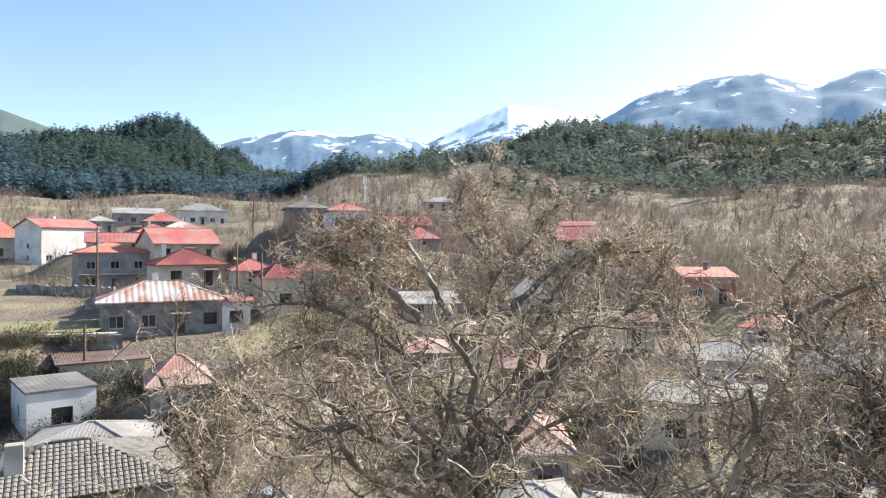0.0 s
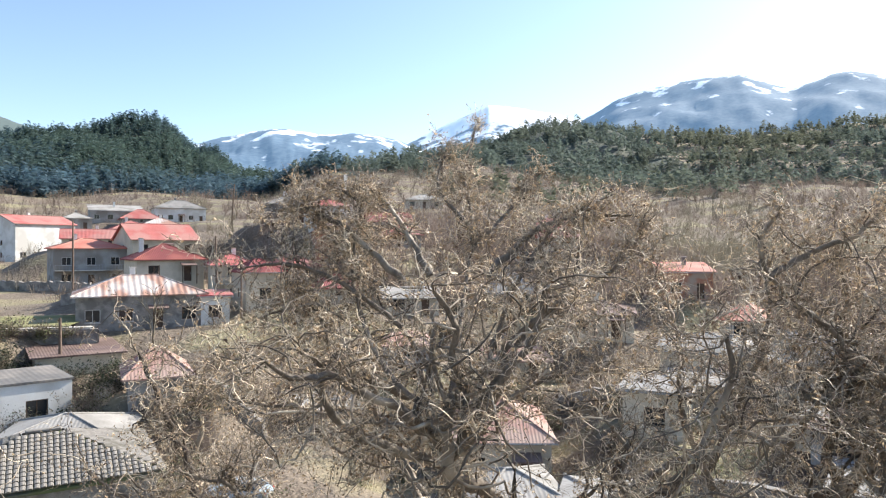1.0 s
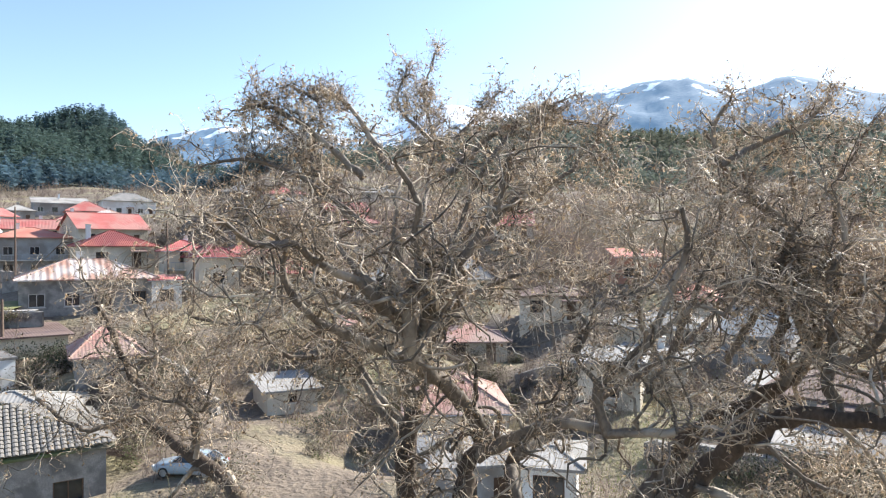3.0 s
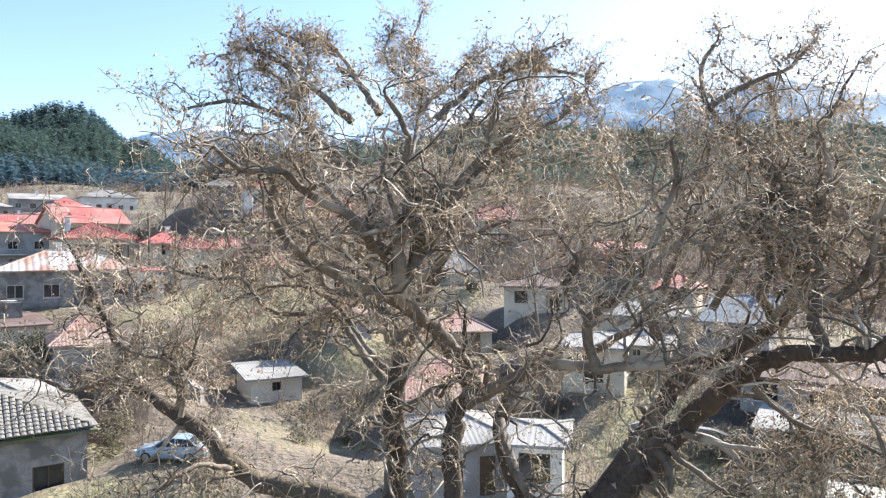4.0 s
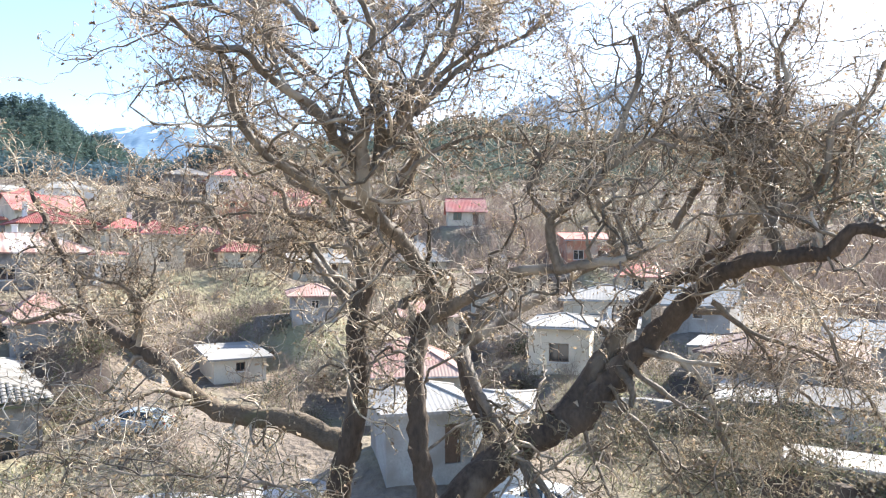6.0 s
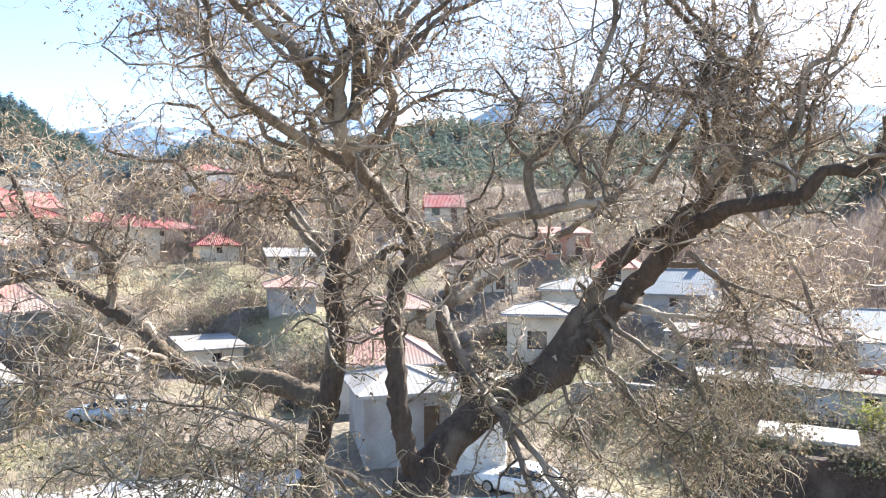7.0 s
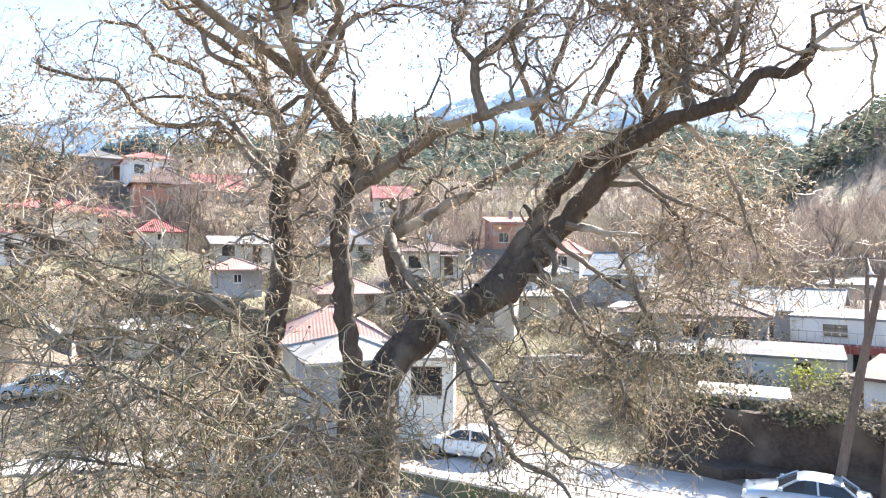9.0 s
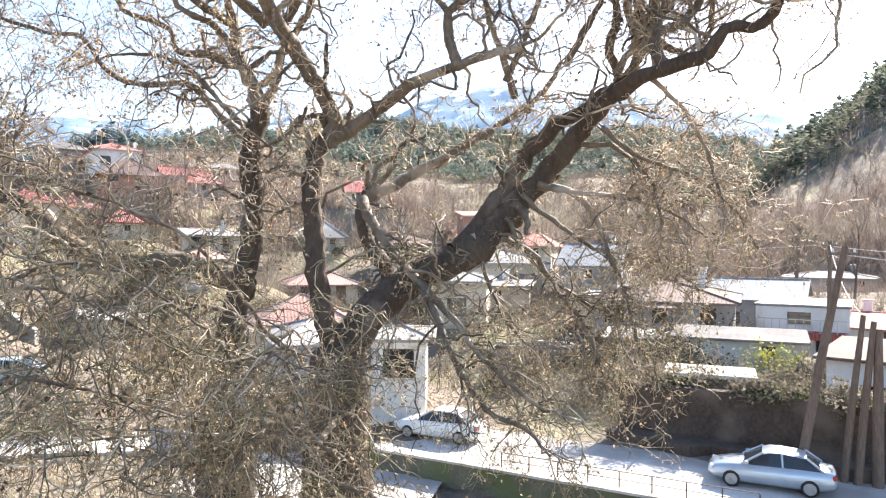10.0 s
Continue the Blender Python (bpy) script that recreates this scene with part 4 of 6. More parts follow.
    part("branch_wood", mesh_from("branch_wood", v - base, f, M["branch"]), tree, "thin crooked branches")["kind"] = "stuff"
    # below 9 m twigs turn mossy, with the crown's shade in the darker tone
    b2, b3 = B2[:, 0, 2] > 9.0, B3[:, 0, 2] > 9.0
    for name, p2, p3, mat, words in (("twig_wood", b2, b3, M["twig"], "dense pale twigs"), ("low_twig_wood", ~b2, ~b3, M["low_twig"], "dense mossy hanging twigs, darkened for the crown's shade")):
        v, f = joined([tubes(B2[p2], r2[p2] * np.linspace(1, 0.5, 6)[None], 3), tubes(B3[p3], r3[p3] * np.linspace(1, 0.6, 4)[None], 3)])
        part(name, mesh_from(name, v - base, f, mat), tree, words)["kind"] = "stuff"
    # dead leaves and seed balls at the tips
    tips = np.concatenate([B3[:, -1], B3[:, 2], B2[:, -1], B2[:, 3]])
    tips = tips[rng.random(len(tips)) < 0.55] + np.array([0, 0, -0.01])
    leaf = []
    for _ in range(5):
        lv = np.array([(0, 0, 0), (0.6, 0.35, -0.3), (1.0, 0, -0.9), (0.5, -0.4, -0.5), (0.2, 0.3, -0.9), (0.1, -0.3, -1.0)]) + rng.normal(0, 0.15, (6, 3))
        leaf.append((lv, np.array([(0, 1, 2), (0, 2, 3), (0, 4, 5)])))
    v, f = scatter(leaf, tips, rng.uniform(0.026, 0.062, len(tips)), rng, 0.3, 0.4)
    part("leaf_litter", mesh_from("leaf_litter", v - base, f, M["leaf"]), tree, "curled brown dead leaves")["kind"] = "stuff"


plane_tree((2.0, 12.3), NEAR_LIMBS, (6.8, 0.85, 0.52), 11, "huge old bare plane tree with curled dead leaves on its twigs", 0.95, 17.4)
plane_tree((0.05, 13.6), BACK_LIMBS, (6.3, 0.85, 0.42), 12, "old bare plane tree with a long low mossy limb", 1.0, 16.5, (8,))


# ---- houses ----
def panel(bm, w, h, z0, openings, m, thick=0.35):
    """A wall in the xz plane, outer face at y = 0, with openings (x0, x1, z0, z1) cut through its thickness."""
    xs = sorted({-w / 2, w / 2, *[v for o in openings for v in o[:2]]})
    zs = sorted({z0, h, *[v for o in openings for v in o[2:]]})
    for a, b in zip(xs, xs[1:]):
        for c, d in zip(zs, zs[1:]):
            if not any(o[0] <= (a + b) / 2 <= o[1] and o[2] <= (c + d) / 2 <= o[3] for o in openings):
                bmesh.ops.create_cube(bm, size=1, matrix=m @ Matrix.LocRotScale(((a + b) / 2, thick / 2, (c + d) / 2), None, (b - a, thick, d - c)))
    bmesh.ops.remove_doubles(bm, verts=bm.verts[:], dist=0.0005)


def window_part(parent, o, m, shutter):
    x0, x1, z0, z1 = o
    win = part("window", box("window", x0 + 0.02, x1 - 0.02, 0.16, 0.20, z0 + 0.02, z1 - 0.02, M["glass"]), parent, "dark window", m)
    bm = bmesh.new()
    for a, b, c, d in ((x0, x0 + 0.07, z0, z1), (x1 - 0.07, x1, z0, z1), (x0 + 0.07, x1 - 0.07, z0, z0 + 0.07), (x0 + 0.07, x1 - 0.07, z1 - 0.07, z1), ((x0 + x1) / 2 - 0.03, (x0 + x1) / 2 + 0.03, z0 + 0.07, z1 - 0.07)):
        bmesh.ops.create_cube(bm, size=1, matrix=Matrix.LocRotScale(((a + b) / 2, 0.13, (c + d) / 2), None, (b - a, 0.08, d - c)))
    part("frame", bm_mesh("frame", bm, M["wood"] if shutter else M["frame"]), win)
    part("sill", box("sill", x0 - 0.08, x1 + 0.08, -0.07, 0.12, z0 - 0.09, z0 - 0.01, M["concrete"]), win)


def openings_for(style, w, h):
    """Windows and doors of the front: (x0, x1, z0, z1, kind)."""
    out = []
    n = max(1, int(w / 3.0))
    two = h > 4.6
    for s in range(2 if two else 1):
        z = s * 2.9
        for i in range(n):
            x = (i + 0.5) / n * w - w / 2
            door = (i == n // 2 and s == 0 and n > 1) or (style == "two" and i == n - 1 and s == 0 and n > 1)
            if z + 2.3 > h:
                if h > 1.6 and s == 0:
                    out.append((x - 0.35, x + 0.35, h * 0.45, h * 0.8, "w"))
                continue
            if door:
                out.append((x - 0.5, x + 0.5, z + 0.06, z + 2.1, "d"))
            else:
                ww = 0.72
                out.append((x - ww, x + ww, z + 0.85, z + 2.2, "w"))
    if style == "balcony":
        out = [(-0.9, 0.6, 3.0, 3.85, "w"), (0.9, 2.0, 0.4, 2.0, "w")]
    if style in ("blank", "plain"):
        out = out[-1:] if style == "plain" else out[:2]
    if style == "shed":
        out = [(-0.9, -0.1, 1.0, 1.9, "w"), (0.7, 1.5, 0.1, 2.0, "d")]
    return out


def roof_mesh(form, w, d, h, rise, mat):
    o, t = (0.12 if form == "flat" else 0.45), 0.14
    x, y = w / 2 + o, d / 2 + o
    drop = rise * o / (d / 2)
    bm = bmesh.new()
    z = h - drop * 0.6 + 0.02
    def face(*pts):
        bm.faces.new([bm.verts.new(p) for p in pts])
    if form in ("hip", "gable"):
        r = max(0.0, x - y) if form == "hip" else x
        if form == "hip" and r < 0.2:
            r = 0.2
        top = h + rise
        for k in (0, -t):
            face((-x, -y, z + k), (x, -y, z + k), (r, 0, top + k), (-r, 0, top + k))
            face((x, y, z + k), (-x, y, z + k), (-r, 0, top + k), (r, 0, top + k))
            if form == "hip":
                face((x, -y, z + k), (x, y, z + k), (r, 0, top + k))
                face((-x, y, z + k), (-x, -y, z + k), (-r, 0, top + k))
        ring = [(-x, -y, z), (x, -y, z), (x, y, z), (-x, y, z)] if form == "hip" else [(-x, -y, z), (x, -y, z), (x, 0, top), (x, y, z), (-x, y, z), (-x, 0, top)]
    elif form == "shed":
        a, b = h + 0.02, h + rise + 0.02
        ring = [(-x, -y, a), (x, -y, a), (x, y, b), (-x, y, b)]
        for k in (0, -t):
            face(*[(p[0], p[1], p[2] + k) for p in ring])
    else:
        ring = [(-x, -y, h + 0.18), (x, -y, h + 0.18), (x, y, h + 0.18), (-x, y, h + 0.18)]
        for k in (0, -0.17):
            face(*[(p[0], p[1], p[2] + k) for p in ring])
        t = 0.17
    for p, q in zip(ring, ring[1:] + ring[:1]):
        face(p, q, (q[0], q[1], q[2] - t), (p[0], p[1], p[2] - t))
    bmesh.ops.remove_doubles(bm, verts=bm.verts[:], dist=0.001)
    return bm_mesh("roof", bm, mat)


WALL_WORDS = {"white": "white plastered", "cream": "cream plastered", "grey": "grey rendered", "stone": "grey stone", "brick": "bare brick"}
ROOF_WORDS = {"roof_rust": "rust-streaked sheet roof", "roof_red": "red tile roof", "roof_faded": "faded pinkish-red tile roof", "roof_orange": "orange tile roof", "roof_maroon": "dark red tile roof", "roof_white": "pale sheet roof",
              "roof_grey": "grey slab roof", "roof_dark": "dark slate roof", "roof_blue": "blue-grey sheet roof", "roof_brown": "brown tile roof", "tile": "grey barrel tile roof"}


def house(spec, rng):
    x, y, z, w, d, h, rise, turn, form, roof, wall, style = spec
    kind = "shed" if style in ("plain", "shed") else "house"
    name = "shed" if kind == "shed" else "village_house"
    size = "two-storey" if h > 4.6 else "low" if h < 2.6 else "one-storey"
    ob = thing(name, pose(x, y, z, 0, 0, turn), f"{size} {WALL_WORDS[wall]} {kind} with {ROOF_WORDS[roof]}", kind, "village houses")
    front = openings_for(style, w, h)
    bm = bmesh.new()
    faces = [(Matrix.Translation((0, -d / 2, 0)), w, front)]
    side = [(-0.45, 0.45, 0.95, 2.1, "w")] if h > 2.5 and style not in ("shed", "plain") else []
    if h > 4.6:
        side = side + [(-0.45, 0.45, 3.8, 4.9, "w")] if h > 5.3 else side
    faces.append((Matrix.Translation((w / 2, 0, 0)) @ pose(0, 0, 0, 0, 0, 90), d - 0.7, side))
    faces.append((Matrix.Translation((-w / 2, 0, 0)) @ pose(0, 0, 0, 0, 0, -90), d - 0.7, side))
    faces.append((Matrix.Translation((0, d / 2, 0)) @ pose(0, 0, 0, 0, 0, 180), w, []))
    for m, width, ops in faces:
        panel(bm, width, h, -2.5, [o[:4] for o in ops], m)
    part("wall", bm_mesh("wall", bm, M[wall]), ob)
    if form in ("gable", "shed"):
        for s in (-1, 1):
            bm = bmesh.new()
            xx = (w / 2 - 0.175) * s
            tri = [(-d / 2, h), (d / 2, h), (0, h + rise - 0.12)] if form == "gable" else [(-d / 2, h), (d / 2, h), (d / 2, h + rise - 0.12)]
            a = [bm.verts.new((xx - 0.17, p, q)) for p, q in tri]
            b = [bm.verts.new((xx + 0.17, p, q)) for p, q in tri]
            bm.faces.new(a)
            bm.faces.new(b[::-1])
            for i in range(3):
                bm.faces.new((a[i], b[i], b[(i + 1) % 3], a[(i + 1) % 3]))
            part("gable", bm_mesh("gable", bm, M[wall]), ob)
    for m, width, ops in faces:
        for o in ops:
            if o[4] == "w":
                window_part(ob, o[:4], m, rng.random() < 0.8)
            else:
                door = part("door", box("door", o[0] + 0.01, o[1] - 0.01, 0.14, 0.20, o[2], o[3] - 0.01, M["wood"], 0.01), ob, "dark wooden door", m)
                part("handle", box("handle", o[1] - 0.16, o[1] - 0.10, 0.09, 0.14, o[2] + 0.95, o[2] + 1.08, M["metal"]), door)
    if roof == "tile":
        return ob
    r = part("roof", roof_mesh(form, w, d, h, rise, M[roof]), ob)
    if form == "hip" or form == "gable":
        rr = max(0.2, w / 2 + 0.45 - (d / 2 + 0.45)) if form == "hip" else w / 2 + 0.4
        part("ridge_cap", box("ridge_cap", -rr, rr, -0.13, 0.13, h + rise - 0.06, h + rise + 0.07, M[roof], 0.03), r)
        if form == "hip":
            cv, cr = [], []
            for sx in (-1, 1):
                for sy in (-1, 1):
                    cv.append([(sx * rr, 0, h + rise), (sx * (w / 2 + 0.45), sy * (d / 2 + 0.45), h - rise * 0.45 / (d / 2) * 0.6 + 0.03)])
            v, f = tubes(np.array(cv, float), np.full((4, 2), 0.09), 6)
            part("hip_cap", mesh_from("hip_cap", v, f, M[roof]), r)
    if form != "flat" and w > 5 and style not in ("plain", "shed") and rng.random() < 0.75:
        cx, cy = rng.uniform(-0.3, 0.3) * w, rng.uniform(0.05, 0.25) * d
        ch = part("chimney", box("chimney", cx - 0.28, cx + 0.28, cy - 0.28, cy + 0.28, h, h + rise + 0.75, M["white" if rng.random() < 0.5 else "stone"], 0.02), ob)
        part("cap", box("cap", cx - 0.36, cx + 0.36, cy - 0.36, cy + 0.36, h + rise + 0.75, h + rise + 0.86, M["concrete"], 0.02), ch)
    if style == "balcony" or (style == "two" and h > 4.6):
        zb = 2.75 if h > 4.6 else 2.4
        slab = part("balcony", box("balcony", -w / 2 + 0.1, w / 2 - 0.1, -d / 2 - 1.25, -d / 2, zb - (0.35 if style == "balcony" else 0), zb + 0.16, M["roof_maroon"] if style == "balcony" else M["concrete"], 0.02), ob)
        for i in range(int(w / 0.5)):
            px = -w / 2 + 0.2 + i * 0.5
            part("baluster", box("baluster", px - 0.02, px + 0.02, -d / 2 - 1.2, -d / 2 - 1.16, zb + 0.16, zb + 1.0, M["metal"]), slab)
        part("rail", box("rail", -w / 2 + 0.1, w / 2 - 0.1, -d / 2 - 1.21, -d / 2 - 1.15, zb + 1.0, zb + 1.06, M["metal"]), slab)
    doors = [o for o in front if o[4] == "d" and o[2] < 1.0]
    if doors and style in ("stone", "two") and h < 4.6:
        a, b, top = doors[0][0] - 0.5, doors[0][1] + 0.5, min(h - 0.1, doors[0][3] + 0.45)
        bm = bmesh.new()
        q = [bm.verts.new(p) for p in ((a, -d / 2, top), (b, -d / 2, top), (b, -d / 2 - 1.2, top - 0.3), (a, -d / 2 - 1.2, top - 0.3), (a, -d / 2, top - 0.09), (b, -d / 2, top - 0.09), (b, -d / 2 - 1.2, top - 0.39), (a, -d / 2 - 1.2, top - 0.39))]
        for i in ((0, 1, 2, 3), (7, 6, 5, 4), (3, 2, 6, 7), (0, 3, 7, 4), (1, 5, 6, 2), (0, 4, 5, 1)):
            bm.faces.new([q[k] for k in i])
        porch = part("porch_roof", bm_mesh("porch_roof", bm, M["roof_brown"]), ob, "small rusty porch roof over the door")
        if style == "two":
            for px in (a + 0.08, b - 0.08):
                part("post", box("post", px - 0.05, px + 0.05, -d / 2 - 1.15, -d / 2 - 1.05, -0.3, top - 0.36, M["wood"]), porch)
    if form in ("shed", "hip") and h > 3 and rng.random() < 0.6:
        gz = h - 0.12
        part("gutter", box("gutter", -w / 2 - 0.4, w / 2 + 0.4, -d / 2 - 0.56, -d / 2 - 0.46, gz - 0.1, gz, M["metal"], 0.02), ob)
    return ob


hrng = np.random.default_rng(5)
for spec in HOUSES:
    built = house(spec, hrng)
    if spec[9] == "tile":
        TILE_HOUSE, TILE_SPEC = built, spec


def tile_roof(ob, spec):
    """Barrel tiles in courses over the four hips, on a plain deck."""
    w, d, h, rise = spec[3] + 0.9, spec[4] + 0.9, spec[5], spec[6] + 0.2
    deck = part("roof", roof_mesh("hip", spec[3], spec[4], h, rise - 0.05, M["mossy"]), ob, "hipped roof of grey barrel tiles")
    r = w / 2 - d / 2
    a = np.linspace(0, math.pi, 5)
    tv = [(0.145 * math.cos(t), y0, 0.085 * math.sin(t) * s + lift) for y0, s, lift in ((-0.2, 1.1, 0.035), (0.22, 0.9, 0.0)) for t in a]
    tf = [(i, i + 1, i + 6, i + 5) for i in range(4)] + [(4, 3, 2, 1, 0)]
    tile = bpy.data.meshes.new("roof_tile")
    tile.from_pydata(tv, [], tf)
    tile.materials.append(M["tile"])
    slope = math.hypot(d / 2, rise)
    pitch = math.degrees(math.atan2(rise, d / 2))
    spots = []
    for turn, span in ((0, w), (180, w), (90, d), (-90, d)):
        ridge = r if span == w else 0.0
        for row in range(int(slope / 0.38)):
            u = (row * 0.38 + 0.2) / slope
            half = span / 2 * (1 - u) + ridge * u if span == w else d / 2 * (1 - u)
            for c in range(int(half / 0.31) * 2 + 1):
                px = (c - int(half / 0.31)) * 0.31
                if abs(px) < half - 0.08:
                    y = -(span == w) * (d / 2) * (1 - u) - (span == d) * (r + (d / 2) * (1 - u))
                    m = pose(0, 0, 0, 0, 0, turn) @ pose(px, y, h - 0.02 + rise * u + 0.06, pitch, 0, 0)
                    spots.append((turn != 0, -u, m))
    spots.sort(key=lambda s: (s[0], s[1]))
    rng = random.Random(3)
    rest_v, rest_f, base = [], [], 0
    for i, (_, _, m) in enumerate(spots):
        m = m @ pose(rng.uniform(-0.012, 0.012), rng.uniform(-0.02, 0.02), rng.uniform(0, 0.012), 0, rng.uniform(-2, 2), rng.uniform(-2, 2))
        if i < 300:
            t = new("roof_tile", tile)
            t.parent, t.matrix_basis = deck, m
        else:
            rest_v += [m @ Vector(v) for v in tv]
            rest_f += [tuple(k + base for k in f) for f in tf]
            base += len(tv)
    rest = part("roof_tiles_rest", mesh_from("roof_tiles_rest", rest_v, rest_f, M["tile"]), deck)
    rest["kind"] = "stuff"
    cap = part("ridge_cap", box("ridge_cap", -r, r, -0.16, 0.16, h + rise + 0.0, h + rise + 0.2, M["tile"], 0.05), deck)
    part("chimney", box("chimney", -3.0, -2.1, -2.6, -1.9, h, h + rise + 0.75, M["concrete"], 0.03), ob, "broad grey concrete chimney")


# ---- road, walls ----
def strip(name, p, q, w0, w1, z, thick, mat, n=24, wob=0.12, seed=0):
    """A slab along p to q that keeps a fixed height over the ground line."""
    p, q = np.array(p, float), np.array(q, float)
    t = (q - p) / np.linalg.norm(q - p)
    s = np.array((t[1], -t[0]))
    rng = np.random.default_rng(seed)
    V, F = [], []
    for i in range(n + 1):
        c = p + (q - p) * i / n
        for off in (w0 + rng.normal(0, wob), w1 + rng.normal(0, wob)):
            e = c + s * off
            V += [(e[0], e[1], z), (e[0], e[1], z - thick)]
    for i in range(n):
        a, b = i * 4, i * 4 + 4
        F += [(a, a + 2, b + 2, b), (a + 2, a + 3, b + 3, b + 2), (a + 1, a, b, b + 1), (a + 1, b + 1, b + 3, a + 3)]
    return mesh_from(name, V, F, mat)


ROAD_P, ROAD_Q = (34.0, 2.5), (-6.0, 43.0)
tagged(new("road", strip("road", ROAD_P, ROAD_Q, -3.0, 2.5, 0.06, 1.2, M["road"], 40)), "pale sunlit concrete village road", "road", kind="structure")
tagged(new("pavement", strip("pavement", (6.8, 22.0), (-1.0, 26.6), -2.0, 2.6, 0.05, 1.0, M["road"], 26, 0.35, 12)), "pale worn concrete square under the trees", "pavement", kind="structure")
tagged(new("pavement", strip("pavement", (5.0, 31.0), (-15.0, 33.2), -1.6, 1.6, 0.05, 1.0, M["road"], 40, 0.2, 14)), "pale concrete lane behind the trees", "pavement", kind="structure")
tagged(new("parapet_wall", strip("parapet_wall", (15.0, 15.2), (3.2, 27.6), -0.2, 0.25, 0.75, 2.6, M["mossy"], 16, 0.01)), "low mossy concrete parapet along the road", "wall", kind="structure")
tagged(new("parapet_coping", strip("parapet_coping", (15.0, 15.2), (3.2, 27.6), -0.28, 0.33, 0.84, 0.085, M["concrete"], 16, 0.01)), "pale concrete coping of the parapet", "trim", kind="structure")


def railing():
    ob = thing("railing", pose(9.0, 21.5, 0.84, 0, 0, -46.4), "thin rusty metal railing on the parapet", "railing")
    for i in range(9):
        part("post", box("post", i * 1.0 - 0.02, i * 1.0 + 0.02, -0.012, 0.012, 0, 0.5, M["pole"]), ob)
    part("top_rail", box("top_rail", 0, 8, -0.012, 0.012, 0.5, 0.525, M["pole"]), ob)
    part("middle_rail", box("middle_rail", 0, 8, -0.01, 0.01, 0.25, 0.27, M["pole"]), ob)


railing()
# retaining wall above the road, with ivy over its top
tagged(new("retaining_wall", strip("retaining_wall", (28.6, 12.4), (16.6, 26.4), 0.0, 0.6, 2.45, 3.4, M["soil"], 18, 0.03, 4)), "dark earth-stained stone retaining wall", "wall", kind="structure")
tagged(new("bank", strip("bank", (28.2, 12.2), (16.2, 26.2), -0.9, 0.3, 0.5, 1.4, M["soil"], 26, 0.2, 5)), "dark soil bank at the foot of the wall", "ground", kind="structure")


# lawn terrace in front of the stone house, on a dark stone wall
M["lawn"] = material("green_lawn", (0.13, 0.14, 0.05), (0.24, 0.235, 0.09), 0.6, 0.95, 0.5, 16, (0.27, 0.235, 0.13), 0.4, dist=0.05)
tagged(new("lawn", strip("lawn", (-54.0, 63.6), (-34.4, 68.1), -10.5, 1.6, 8.5, 6.0, M["lawn"], 20, 0.15, 6)), "bright green winter lawn on a terrace", "lawn", kind="structure")
tagged(new("path", strip("path", (-50.0, 62.6), (-31.8, 66.6), -0.5, 0.7, 8.42, 0.8, M["concrete"], 20, 0.06, 7)), "pale concrete path along the terrace", "path", kind="structure")
tagged(new("terrace_wall", strip("terrace_wall", (-50.0, 61.8), (-31.0, 65.9), -0.3, 0.3, 8.3, 5.5, M["stone"], 22, 0.05, 8)), "dark dry-stone terrace wall below the lawn", "wall", kind="structure")


def leaf_cloud(name, centers, n, spread, size, mat, rng):
    """Leaves scattered round several centres, as one set of small folded faces."""
    c = np.array(centers, float)[rng.integers(0, len(centers), n)]
    p = c + rng.normal(0, 1, (n, 3)) * np.array(spread)
    tl = []
    for _ in range(4):
        lv = np.array([(-0.5, 0, 0), (0, -0.6, 0.15), (0.5, 0, 0), (0, 0.7, -0.1)]) + rng.normal(0, 0.16, (4, 3))
        ang = rng.uniform(-1.3, 1.3)
        rot = np.array(Matrix.Rotation(ang, 3, "X"))
        tl.append((lv @ rot.T, np.array([(0, 1, 2), (0, 2, 3)])))
    v, f = scatter(tl, p, rng.uniform(size * 0.6, size * 1.4, n), rng, 0.2, 0.3)
    return mesh_from(name, v, f, mat)


def stems(center, n, height, spread, rng, thick=0.012):
    s = np.repeat(np.array([center], float), n, 0) + rng.normal(0, spread * 0.25, (n, 3)) * np.array([1, 1, 0])
    w = rng.normal(0, 0.45, (n, 3)) + np.array([0, 0, 1.0])
    P = grow(s, w, rng.uniform(0.5, 1.0, n) * height, 4, 0.2, 0.02, rng)
    return P, tubes(P, np.full((n, 4), thick) * np.linspace(1, 0.4, 4)[None], 3)


def shrub(x, y, z, height, spread, mat, label, name="shrub", leafy=True, rng=None, n=50):
    ob = thing(name, pose(x, y, z), label, "shrub", "shrubs by the houses")
    P, (v, f) = stems((0, 0, -0.1), n, height, spread, rng)
    s2, w2, _ = shoots(P, 3, rng, 0.5, 0.3)
    Q = grow(s2, w2, rng.uniform(0.2, 0.45, len(s2)) * height, 2, 0.25, 0.02, rng)
    t2 = tubes(Q, np.full((len(Q), 2), 0.008) * np.linspace(1, 0.6, 2)[None], 3)
    v, f = joined([(v, f), t2])
    part("stem", mesh_from("stem", v, f, M["brush"]), ob)["kind"] = "stuff"
    if leafy:
        part("foliage", leaf_cloud("foliage", Q[:, -1], int(n * 20), (0.16, 0.16, 0.14), 0.1, mat, rng), ob)
    return ob


srng = np.random.default_rng(21)
shrub(26.9, 28.0, 1.5, 1.9, 1.7, M["bush"], "yellow-green leafy bush beside the low white shed", leafy=True, rng=srng, n=60)
shrub(28.6, 26.6, 1.5, 1.5, 1.4, M["ivy"], "dark evergreen bush beside the low white shed", leafy=True, rng=srng, n=40)
